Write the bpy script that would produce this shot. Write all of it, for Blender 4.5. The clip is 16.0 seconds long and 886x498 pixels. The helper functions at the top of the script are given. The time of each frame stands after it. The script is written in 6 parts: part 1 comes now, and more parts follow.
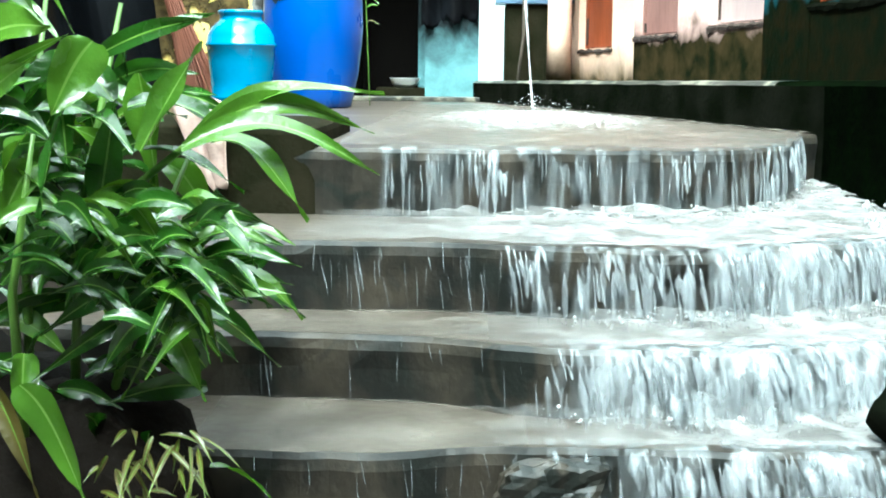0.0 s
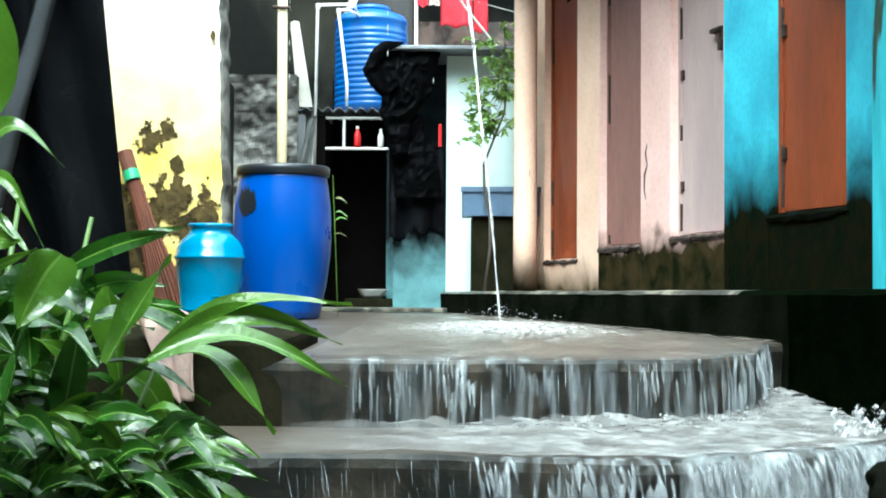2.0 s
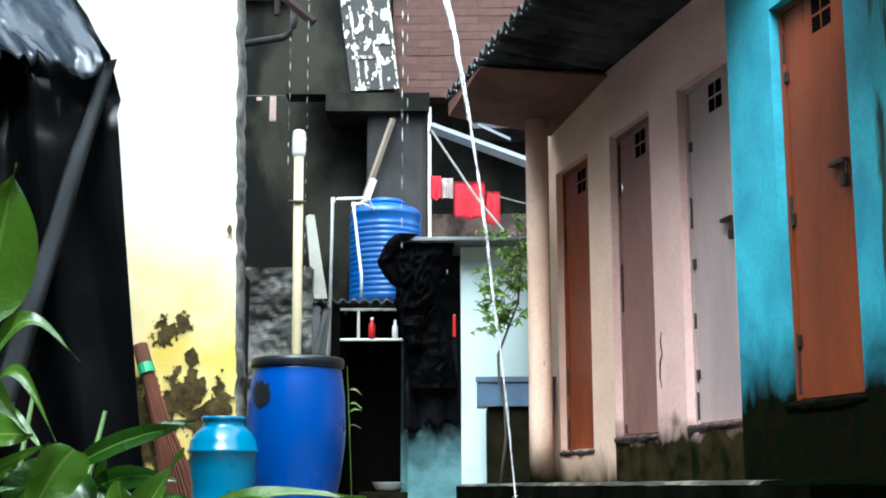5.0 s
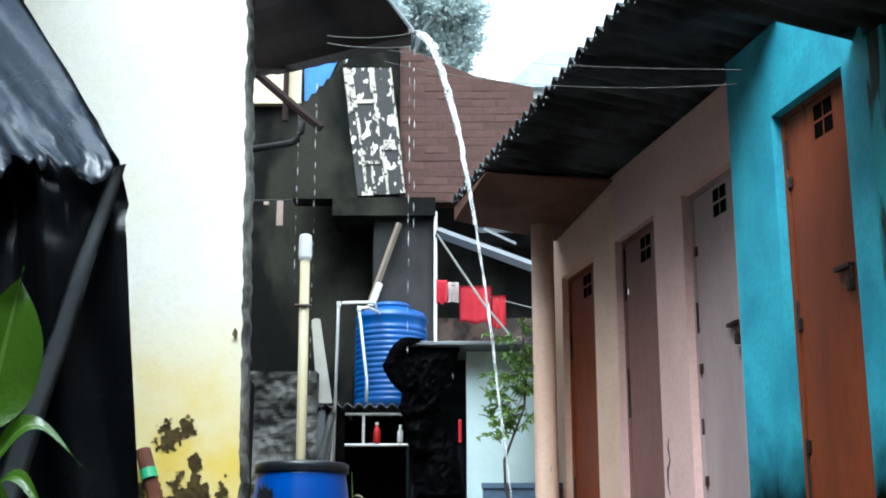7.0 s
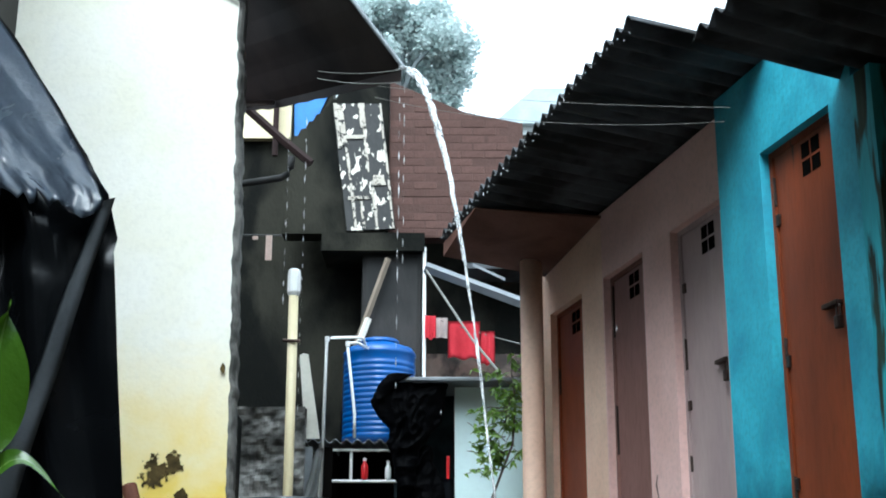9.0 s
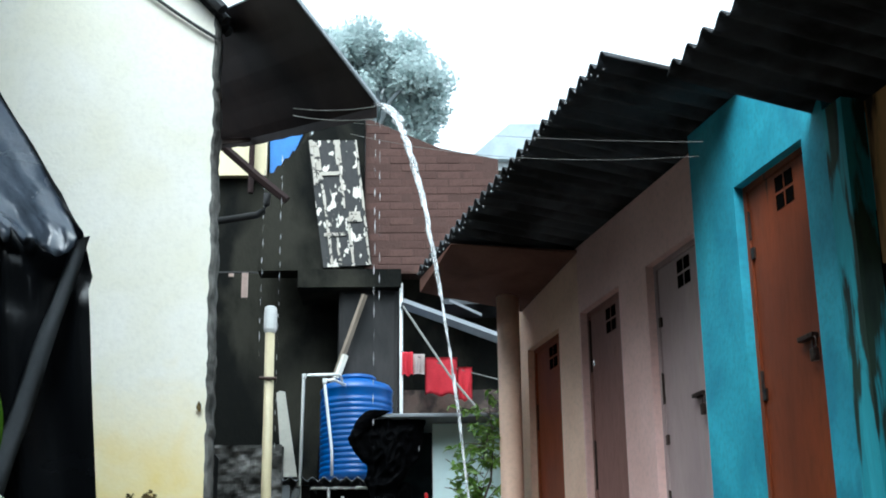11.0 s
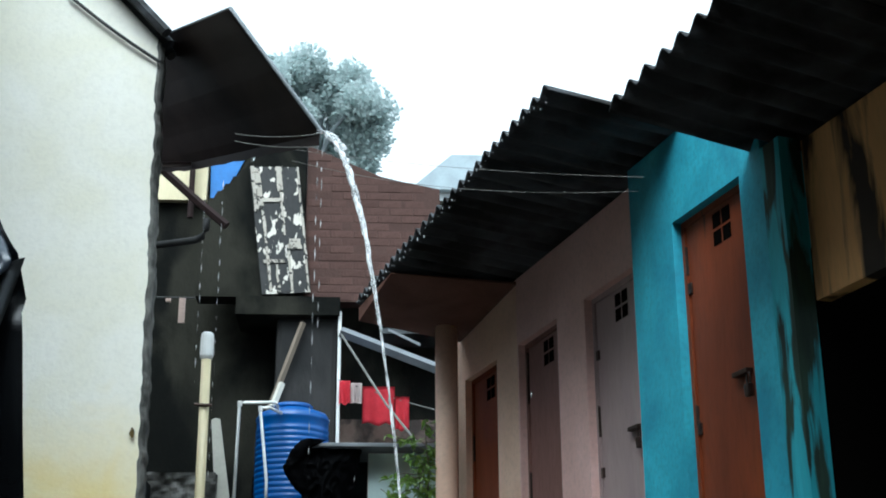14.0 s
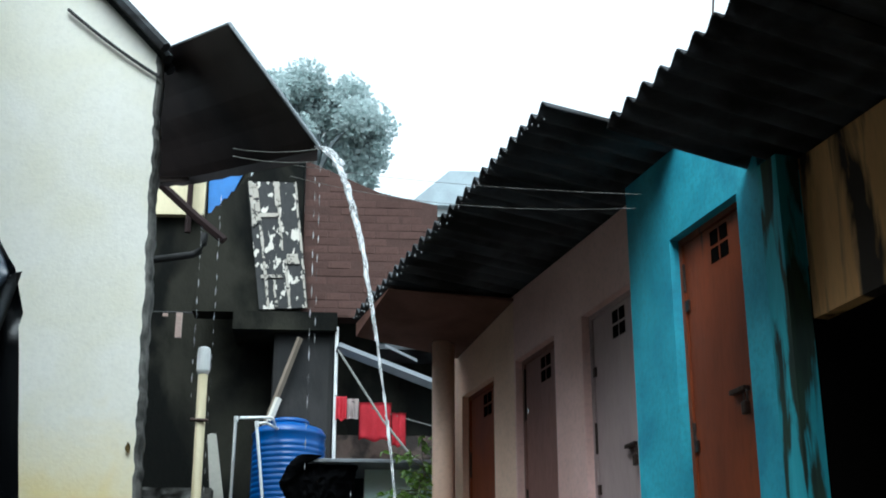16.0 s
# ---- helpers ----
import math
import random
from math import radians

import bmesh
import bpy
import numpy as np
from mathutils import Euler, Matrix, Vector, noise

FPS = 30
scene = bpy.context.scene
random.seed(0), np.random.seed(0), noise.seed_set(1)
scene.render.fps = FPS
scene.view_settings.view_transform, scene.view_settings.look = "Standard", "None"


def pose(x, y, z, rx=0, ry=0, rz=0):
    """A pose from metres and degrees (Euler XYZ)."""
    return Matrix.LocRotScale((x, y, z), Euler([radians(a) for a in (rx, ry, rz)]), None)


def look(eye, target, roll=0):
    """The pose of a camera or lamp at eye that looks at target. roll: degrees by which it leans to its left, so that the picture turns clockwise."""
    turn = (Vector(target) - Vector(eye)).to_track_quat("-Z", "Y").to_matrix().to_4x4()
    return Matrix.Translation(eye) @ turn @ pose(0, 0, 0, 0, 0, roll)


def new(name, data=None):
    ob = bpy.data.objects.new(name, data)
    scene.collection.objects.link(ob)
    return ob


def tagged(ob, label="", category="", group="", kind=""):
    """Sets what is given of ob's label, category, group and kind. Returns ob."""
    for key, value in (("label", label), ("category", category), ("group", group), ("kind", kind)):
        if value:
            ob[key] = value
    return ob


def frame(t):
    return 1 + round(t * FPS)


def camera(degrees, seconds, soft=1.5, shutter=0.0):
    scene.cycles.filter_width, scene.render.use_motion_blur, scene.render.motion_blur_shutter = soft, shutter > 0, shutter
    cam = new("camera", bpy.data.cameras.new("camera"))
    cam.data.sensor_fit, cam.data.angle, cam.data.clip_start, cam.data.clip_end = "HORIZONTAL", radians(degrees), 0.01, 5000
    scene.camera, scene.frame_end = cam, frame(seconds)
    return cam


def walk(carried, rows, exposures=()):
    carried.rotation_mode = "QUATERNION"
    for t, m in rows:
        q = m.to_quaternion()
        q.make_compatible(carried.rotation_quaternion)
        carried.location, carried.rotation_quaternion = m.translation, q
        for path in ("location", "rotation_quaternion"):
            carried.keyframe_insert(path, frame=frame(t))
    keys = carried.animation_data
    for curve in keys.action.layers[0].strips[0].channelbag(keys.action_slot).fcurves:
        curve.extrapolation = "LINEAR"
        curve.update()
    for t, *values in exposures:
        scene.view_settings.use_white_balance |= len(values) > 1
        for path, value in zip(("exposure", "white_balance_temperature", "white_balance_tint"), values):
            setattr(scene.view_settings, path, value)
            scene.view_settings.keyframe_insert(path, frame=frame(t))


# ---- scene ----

# ---------------------------------------------------------------- camera
cam = camera(37.5, 16.0, soft=1.9)
EYE = (0.0, 0.0, 1.4)
ROWS = [(0, 82.47, -0.62, 1.07), (0.5, 85.83, -0.58, 0.73), (1, 87.55, -0.68, 0.56), (1.5, 90.01, -0.58, -0.33),
        (2, 91.7, -0.32, -0.35), (2.5, 92.9, -0.08, -0.27), (3, 93.93, 0.08, -0.17), (3.5, 95.19, 0.13, 0.03),
        (4, 96.4, 0.05, -0.06), (4.5, 97.61, 0.25, 0.1), (4.7, 98.66, 0.22, 0.22), (6.8, 104.06, 0, 0.53),
        (7, 104.61, 0, 0.56), (7.5, 105.41, 0.12, 0.72), (8, 105.6, 0.22, 0.8), (8.5, 105.92, -0.25, 0.27),
        (9, 106.17, -0.14, 0.02), (9.2, 106.32, -0.06, -0.29), (11.3, 107.79, 0.73, -0.99), (11.5, 107.76, 0.73, -1.32),
        (12, 108.25, 0.65, -2.41), (12.5, 108.51, 0.56, -3.57), (13, 108.72, 0.5, -3.62), (13.5, 109.04, 0.28, -3.41),
        (14, 109.02, 0.28, -3.71), (14.5, 109.08, 0.3, -3.74), (15, 109.2, 0.18, -3.76), (15.5, 109.48, 0.02, -4.04),
        (16, 109.72, 0.04, -3.91)]
walk(cam, [(t, pose(*EYE, rx, ry, rz)) for t, rx, ry, rz in ROWS],
     exposures=[(0, 4.0, 5700, -10), (0.5, 3.85, 5700, -9), (1.0, 3.65, 5700, -8), (1.5, 3.42, 5700, -7), (3.0, 3.2, 5700, -5), (4.7, 2.82, 5650, 0), (7, 2.28, 5550, 1),
                (9, 2.13, 5550, 1), (12.5, 1.71, 5550, -0.5), (16, 1.53, 5550, -0.5)])

# ---------------------------------------------------------------- daylight
world = bpy.data.worlds.new("overcast_sky")
scene.world = world
world.use_nodes = True
wn, wl = world.node_tree.nodes, world.node_tree.links
wn.clear()
w_out = wn.new("ShaderNodeOutputWorld")
w_bg = wn.new("ShaderNodeBackground")
w_sky = wn.new("ShaderNodeTexSky")
w_sky.sky_type = 'NISHITA'
w_sky.sun_disc = False
w_sky.sun_elevation = radians(58)
w_sky.sun_rotation = radians(195)
w_sky.air_density, w_sky.dust_density = 1.0, 6.0
w_hsv = wn.new("ShaderNodeHueSaturation")
w_hsv.inputs["Saturation"].default_value = 0.02
wl.new(w_sky.outputs[0], w_hsv.inputs["Color"])
w_veil = wn.new("ShaderNodeMix")
w_veil.data_type = 'RGBA'
w_veil.inputs[0].default_value = 0.6
w_veil.inputs[7].default_value = (3.75, 3.95, 4.05, 1)
wl.new(w_hsv.outputs[0], w_veil.inputs[6])
wl.new(w_veil.outputs[2], w_bg.inputs["Color"])
w_bg.inputs["Strength"].default_value = 0.15
wl.new(w_bg.outputs[0], w_out.inputs["Surface"])

sun = new("sun", bpy.data.lights.new("sun", 'SUN'))
sun.data.energy, sun.data.angle, sun.data.color = 0.8, radians(35), (1.0, 0.98, 0.94)
sun.matrix_world = look((-2.6, -6, 14), (0, 4, 1))


# ---------------------------------------------------------------- materials
def mat(name, base, rough=0.8, metal=0.0, other=None, scale=3.0, mix=0.5, fine=0.25, bump=0.2, bump_scale=40.0,
        stain=None, stain_scale=1.5, stain_at=0.6, stain_z=None, stretch=1.0, coat=0.0, island=0.0, per_object=0.0,
        spec=0.5, contrast=0.15, stain2=None, sharp=0.055, warp=0.8):
    """A procedural surface: two-scale colour variation, an optional stain with its own shape, and fine relief."""
    m = bpy.data.materials.new(name)
    m.use_nodes = True
    n, l = m.node_tree.nodes, m.node_tree.links
    bsdf = n["Principled BSDF"]
    tc = n.new("ShaderNodeTexCoord")
    mp = n.new("ShaderNodeMapping")
    mp.inputs["Scale"].default_value = (1, 1, 1.0 / stretch)
    l.new(tc.outputs["Object"], mp.inputs["Vector"])

    def noise_tex(s, detail=5.0, dist=0.0):
        t = n.new("ShaderNodeTexNoise")
        t.inputs["Scale"].default_value, t.inputs["Detail"].default_value = s, detail
        t.inputs["Distortion"].default_value = dist
        l.new(mp.outputs[0], t.inputs["Vector"])
        return t

    def mixed(a, b, fac, mode='MIX'):
        x = n.new("ShaderNodeMix")
        x.data_type, x.blend_type = 'RGBA', mode
        for sock, v in ((x.inputs[0], fac), (x.inputs[6], a), (x.inputs[7], b)):
            if isinstance(v, (tuple, float, int)):
                sock.default_value = (*v, 1) if isinstance(v, tuple) else v
            else:
                l.new(v, sock)
        return x.outputs[2]

    def ramp(src, lo, hi):
        r = n.new("ShaderNodeMapRange")
        r.inputs[1].default_value, r.inputs[2].default_value = lo, hi
        l.new(src, r.inputs[0])
        return r.outputs[0]

    def times(a, b):
        x = n.new("ShaderNodeMath")
        x.operation = 'MULTIPLY'
        for sock, v in ((x.inputs[0], a), (x.inputs[1], b)):
            if isinstance(v, (int, float)):
                sock.default_value = v
            else:
                l.new(v, sock)
        return x.outputs[0]

    other = other or tuple(c * 0.6 for c in base)
    big = noise_tex(scale, 6.0, 0.4)
    col = mixed(base, other, times(ramp(big.outputs[0], 0.5 - contrast, 0.5 + contrast), mix))
    small = noise_tex(scale * 14, 4.0)
    col = mixed(col, tuple(c * 0.45 for c in base), times(ramp(small.outputs[0], 0.45, 0.8), fine))
    rough_in = None
    if stain:
        st = noise_tex(stain_scale, 8.0, warp)
        mask = ramp(st.outputs[0], stain_at - sharp, stain_at + sharp)
        if stain_z:
            # growth that climbs from the wet foot of the wall, with a ragged upper rim; a reversed range darkens upward
            sep = n.new("ShaderNodeSeparateXYZ")
            l.new(tc.outputs["Object"], sep.inputs[0])
            add = n.new("ShaderNodeMath")
            add.operation = 'MULTIPLY_ADD'
            l.new(st.outputs[0], add.inputs[0])
            add.inputs[1].default_value = stain_z[2]
            l.new(sep.outputs[2], add.inputs[2])
            mask = ramp(add.outputs[0], stain_z[1], stain_z[0])
        tone = mixed(stain, stain2 or tuple(c * 0.6 for c in stain), ramp(noise_tex(stain_scale * 2.3, 9.0, 0.2).outputs[0], 0.36, 0.66))
        col = mixed(col, tone, mask)
        if stain_z:
            inv = n.new("ShaderNodeMapRange")
            inv.inputs[3].default_value, inv.inputs[4].default_value = spec, 0.02
            l.new(mask, inv.inputs[0])
            l.new(inv.outputs[0], bsdf.inputs["Specular IOR Level"])
    if island or per_object:
        src = n.new("ShaderNodeNewGeometry").outputs["Random Per Island"] if island else n.new("ShaderNodeObjectInfo").outputs["Random"]
        col = mixed(col, tuple(c * 0.35 for c in base), times(src, island or per_object))
    l.new(col, bsdf.inputs["Base Color"])
    l.new(ramp(small.outputs[0], -1.0, 1.6), bsdf.inputs["Roughness"])
    rr = n.new("ShaderNodeMapRange")
    rr.inputs[3].default_value, rr.inputs[4].default_value = max(0.02, rough - 0.1), min(1.0, rough + 0.1)
    l.new(big.outputs[0], rr.inputs[0])
    l.new(rr.outputs[0], bsdf.inputs["Roughness"])
    bsdf.inputs["Metallic"].default_value = metal
    bsdf.inputs["Coat Weight"].default_value = coat
    bsdf.inputs["Coat Roughness"].default_value = 0.08
    bsdf.inputs["Specular IOR Level"].default_value = spec
    if bump:
        b = n.new("ShaderNodeBump")
        b.inputs["Strength"].default_value, b.inputs["Distance"].default_value = bump, 0.01
        hn = noise_tex(bump_scale, 6.0)
        l.new(hn.outputs[0], b.inputs["Height"])
        l.new(b.outputs[0], bsdf.inputs["Normal"])
    return m


M_YELLOW = mat("cream_yellow_plaster", (0.77, 0.75, 0.67), 0.75, other=(0.72, 0.69, 0.55), scale=2.2, mix=0.75, fine=0.15,
               stain=(0.74, 0.55, 0.12), stain2=(0.75, 0.62, 0.26), stain_scale=2.2, stain_z=(2.75, 3.75, 1.2), bump=0.15)
M_EDGE = mat("raw_plaster_edge", (0.16, 0.155, 0.14), 0.9, other=(0.035, 0.035, 0.03), scale=7, contrast=0.1, mix=0.95, bump=0.7, bump_scale=25)
M_PEACH = mat("peach_wall_paint", (0.82, 0.58, 0.44), 0.7, other=(0.66, 0.40, 0.28), scale=2.4, fine=0.26,
              stain=(0.10, 0.07, 0.032), stain2=(0.025, 0.026, 0.010), stain_scale=4, stain_z=(1.50, 1.72, 0.24), bump=0.15)
M_PINK = mat("pale_pink_wall_paint", (0.79, 0.53, 0.48), 0.7, other=(0.64, 0.39, 0.33), scale=2.4, fine=0.28,
             stain=(0.036, 0.026, 0.011), stain2=(0.004, 0.0065, 0.0022), stain_scale=3.4, stain_z=(1.78, 1.93, 0.32), bump=0.15)
M_CYAN = mat("turquoise_blue_wall_paint", (0.07, 0.46, 0.58), 0.65, other=(0.030, 0.25, 0.36), scale=3.2, mix=0.85, fine=0.5,
             stain=(0.0015, 0.0042, 0.0015), stain2=(0.007, 0.0058, 0.002), stain_scale=6, stain_z=(1.92, 2.32, 0.34), bump=0.25, stretch=1.3)
M_CYAN_MOSS = mat("streaked_turquoise_paint", (0.07, 0.46, 0.54), 0.75, other=(0.03, 0.27, 0.34), scale=6, contrast=0.12, mix=0.9, fine=0.3,
                  stain=(0.006, 0.018, 0.012), stain_scale=9, stain_at=0.52, sharp=0.03, stain2=(0.02, 0.05, 0.03), bump=0.3, stretch=7.0, warp=0.3)
M_BEIGE = mat("beige_wall_streaked", (0.86, 0.50, 0.20), 0.8, other=(0.62, 0.32, 0.11), scale=4, stain=(0.035, 0.022, 0.012),
              stain_scale=5, stain_at=0.56, bump=0.2, stretch=6.0)
# moss and wet cement; the roof's shade on the plinth is darkened in too
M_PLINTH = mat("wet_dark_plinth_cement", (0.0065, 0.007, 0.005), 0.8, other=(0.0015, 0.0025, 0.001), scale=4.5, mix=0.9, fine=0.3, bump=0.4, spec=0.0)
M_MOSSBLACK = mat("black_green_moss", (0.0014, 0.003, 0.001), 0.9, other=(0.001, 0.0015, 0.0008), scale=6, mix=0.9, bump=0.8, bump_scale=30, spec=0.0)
# wet edge highlights for plinth and block, broken by dark; also kerb cement
M_PLINTHTOP = mat("pale_cement_rim_glint", (0.17, 0.16, 0.12), 0.5, scale=5, bump=0.3, stain=(0.012, 0.013, 0.008), stain_scale=5, stain_at=0.47)
M_CONC = mat("wet_cement_landing", (0.078, 0.063, 0.049), 0.35, other=(0.048, 0.037, 0.027), scale=2.2, fine=0.2, bump=0.25, bump_scale=30)
M_RISER = mat("wet_stained_step_cement", (0.048, 0.040, 0.030), 0.45, other=(0.009, 0.010, 0.009), scale=6, contrast=0.1, mix=0.95, fine=0.4,
              stain=(0.012, 0.014, 0.012), stain_scale=9, stain_at=0.57, bump=0.55, bump_scale=25, stretch=1.3, spec=0.25)
M_BLOCK = mat("dark_mossy_block", (0.016, 0.014, 0.008), 0.8, other=(0.006, 0.007, 0.003), scale=6, mix=0.9, bump=0.5, spec=0.01)
# for the added light-blocking walls, dark so little light bounces back
M_LANE = mat("blocker_cement", (0.06, 0.058, 0.053), 0.85, scale=1.5, bump=0.3, spec=0.1)
M_GROUND = mat("muddy_ground", (0.10, 0.08, 0.06), 0.6, scale=2, bump=0.5)
M_DOOR_O = mat("orange_brown_door_paint", (0.235, 0.050, 0.013), 0.55, other=(0.125, 0.027, 0.010), scale=3, mix=0.7, fine=0.45, bump=0.15, stretch=4, spec=0.3,
               stain=(0.05, 0.022, 0.012), stain_scale=5, stain_at=0.75)
M_DOOR_M = mat("mauve_door_paint", (0.27, 0.14, 0.118), 0.6, other=(0.17, 0.085, 0.07), scale=3, mix=0.7, fine=0.45, bump=0.15, stretch=4, spec=0.3,
               stain=(0.06, 0.03, 0.025), stain_scale=5, stain_at=0.75)
M_DOOR_P = mat("pale_mauve_door_paint", (0.46, 0.36, 0.34), 0.6, other=(0.34, 0.25, 0.25), scale=3, mix=0.7, fine=0.2, bump=0.15, stretch=4, spec=0.3,
               stain=(0.15, 0.10, 0.09), stain_scale=5, stain_at=0.75)
# peach plaster under the eaves, its shade mixed into a darker brown
M_SOFFIT = mat("shaded_peach_plaster", (0.17, 0.086, 0.064), 0.8, other=(0.075, 0.038, 0.03), scale=2.5, mix=0.8, fine=0.25, bump=0.25, spec=0.1)
M_METAL = mat("rusty_iron", (0.055, 0.035, 0.028), 0.5, metal=0.7, scale=20, bump=0.3)
# near black in place of the shade inside rooms, shed and vents
M_DARK = mat("interior_shade_black", (0.005, 0.0045, 0.004), 0.9, scale=3, bump=0.1, spec=0.0)
M_ROOF = mat("weathered_cement_sheet", (0.068, 0.072, 0.078), 0.75, other=(0.018, 0.017, 0.016), scale=2.5, contrast=0.1, mix=0.95, fine=0.3, bump=0.2,
             stretch=0.4, spec=0.12)
M_BROWN = mat("brown_tin_sheet", (0.027, 0.016, 0.015), 0.7, other=(0.013, 0.009, 0.009), scale=2, mix=0.8, fine=0.2, bump=0.1, spec=0.1)
M_GREYTIN = mat("grey_tin_edge", (0.20, 0.215, 0.23), 0.5, metal=0.3, scale=6, bump=0.1)
M_TEAL = mat("pale_turquoise_plaster", (0.66, 0.82, 0.82), 0.7, other=(0.56, 0.74, 0.76), scale=1.5, fine=0.1,
             stain=(0.08, 0.09, 0.08), stain_scale=4, stain_z=(1.35, 1.75, 0.6), bump=0.15)
# dark teal for the parapet; on the recess wall it carries shade; darker upward
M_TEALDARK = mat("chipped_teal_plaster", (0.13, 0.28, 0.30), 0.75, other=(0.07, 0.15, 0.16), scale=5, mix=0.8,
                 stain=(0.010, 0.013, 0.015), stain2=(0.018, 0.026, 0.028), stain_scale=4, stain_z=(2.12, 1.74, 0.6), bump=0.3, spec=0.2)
# awning shade is part of this near-black wall colour
M_BACK = mat("shade_darkened_wall", (0.024, 0.023, 0.017), 0.8, other=(0.002, 0.0025, 0.002), scale=1.3, contrast=0.06, mix=0.97, stretch=1.7, fine=0.3, bump=0.4, spec=0.1)
M_RUBBLE = mat("flaking_grey_cement", (0.34, 0.33, 0.31), 0.85, other=(0.06, 0.06, 0.056), scale=3.6, contrast=0.08, mix=0.95, fine=0.4, bump=0.8, bump_scale=14, spec=0.15,
               stain=(0.016, 0.015, 0.013), stain2=(0.008, 0.008, 0.007), stain_scale=3, stain_z=(3.75, 3.2, 1.1))
M_PORCH = mat("damp_brown_brick_rubble", (0.12, 0.09, 0.075), 0.85, other=(0.03, 0.026, 0.024), scale=6, contrast=0.08, mix=0.95, fine=0.4, bump=0.7, bump_scale=14, spec=0.1)
M_BRICK = mat("wet_red_brick", (0.098, 0.055, 0.046), 0.75, other=(0.06, 0.036, 0.031), scale=2.2, fine=0.4, bump=0.4, per_object=0.35, spec=0.1)
M_MORTAR = mat("dark_mortar", (0.078, 0.047, 0.040), 0.9, scale=3, bump=0.4, spec=0.1)
M_BOARD = mat("flaking_white_board", (0.66, 0.62, 0.55), 0.7, other=(0.55, 0.50, 0.42), scale=4, fine=0.2,
              stain=(0.02, 0.02, 0.02), stain_scale=13, stain_at=0.43, bump=0.3, stretch=1.9, sharp=0.012, warp=0.25)
M_COLUMN = mat("grey_wet_column", (0.034, 0.032, 0.031), 0.6, other=(0.014, 0.014, 0.014), scale=2.4, contrast=0.08, mix=0.95, fine=0.4, bump=0.3, stretch=3, spec=0.15)
M_DRUM = mat("blue_drum_plastic", (0.001, 0.056, 0.31), 0.3, other=(0.001, 0.038, 0.22), scale=3, fine=0.12, bump=0.06)
M_DRUMLID = mat("black_drum_rim", (0.012, 0.015, 0.02), 0.35, scale=8, bump=0.1)
M_POT = mat("sky_blue_pot_plastic", (0.007, 0.175, 0.33), 0.25, other=(0.007, 0.135, 0.27), scale=3, fine=0.1, bump=0.04, coat=0.2)
M_TANK = mat("blue_tank_plastic", (0.003, 0.075, 0.29), 0.38, other=(0.003, 0.058, 0.22), scale=3, fine=0.08, bump=0.05)
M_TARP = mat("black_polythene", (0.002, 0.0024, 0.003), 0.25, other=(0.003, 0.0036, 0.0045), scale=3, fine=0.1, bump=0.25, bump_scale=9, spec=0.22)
# base lightened to blue-grey for the sky's sheen on the upper sheet
M_TARPTOP = mat("sheen_grey_polythene", (0.095, 0.118, 0.155), 0.26, other=(0.06, 0.078, 0.105), scale=3, fine=0.2, bump=0.5, bump_scale=14, spec=0.7)
M_BAG = mat("dull_black_polythene", (0.002, 0.0022, 0.0028), 0.5, other=(0.004, 0.004, 0.005), scale=6, bump=0.25, bump_scale=20, spec=0.035)
M_DRAPE = mat("dark_wet_tarpaulin", (0.010, 0.012, 0.016), 0.6, other=(0.003, 0.003, 0.004), scale=5, contrast=0.1, mix=0.95, bump=0.4, bump_scale=16, spec=0.1)
M_FOLDGLINT = mat("fold_highlight_grey", (0.10, 0.11, 0.12), 0.35, scale=4, bump=0.1)
M_PVC = mat("white_pvc", (0.84, 0.85, 0.83), 0.35, scale=5, fine=0.08, bump=0.03)
M_CREAM = mat("aged_cream_pvc", (0.62, 0.54, 0.34), 0.45, other=(0.50, 0.42, 0.25), scale=4, fine=0.2, bump=0.05, stretch=4)
M_WOOD = mat("grey_weathered_wood", (0.20, 0.16, 0.12), 0.8, scale=6, bump=0.4, stretch=8)
M_WOODDARK = mat("dark_brown_wood", (0.034, 0.019, 0.013), 0.8, scale=5, bump=0.2, stretch=3)
M_PALEBOARD = mat("pale_plank", (0.62, 0.60, 0.52), 0.7, scale=3, bump=0.1)
M_WORN = mat("worn_off_white_paint", (0.46, 0.42, 0.36), 0.8, other=(0.30, 0.27, 0.22), scale=9, stain=(0.03, 0.03, 0.028), stain_scale=16, stain_at=0.56, sharp=0.02, bump=0.2)
M_BROOM = mat("red_brown_broom_fibre", (0.14, 0.042, 0.02), 0.8, other=(0.06, 0.022, 0.012), scale=14, bump=0.4, stretch=8)
M_GREEN = mat("green_tape", (0.05, 0.42, 0.18), 0.4, scale=6, bump=0.05)
M_RED = mat("red_cloth", (0.72, 0.035, 0.06), 0.8, other=(0.50, 0.02, 0.035), scale=5, bump=0.2)
M_WHITECLOTH = mat("pale_cloth", (0.66, 0.55, 0.52), 0.85, scale=5, bump=0.2)
M_GREYCLOTH = mat("wet_grey_cloth", (0.27, 0.28, 0.28), 0.85, other=(0.15, 0.16, 0.16), scale=7, bump=0.4, bump_scale=50)
M_RAG = mat("beige_pink_rag", (0.66, 0.50, 0.43), 0.9, other=(0.46, 0.33, 0.28), scale=9, bump=0.5, bump_scale=60)
M_REDPL = mat("red_plastic", (0.58, 0.015, 0.02), 0.35, scale=5, bump=0.03)
M_CRATE = mat("slate_blue_crate_plastic", (0.08, 0.135, 0.215), 0.5, other=(0.055, 0.09, 0.15), scale=5, bump=0.1)
M_BLUETARP = mat("bright_blue_tarpaulin", (0.015, 0.17, 0.52), 0.5, scale=4, bump=0.2)
M_ROPE = mat("pale_cable", (0.17, 0.165, 0.15), 0.6, scale=20, bump=0.1)
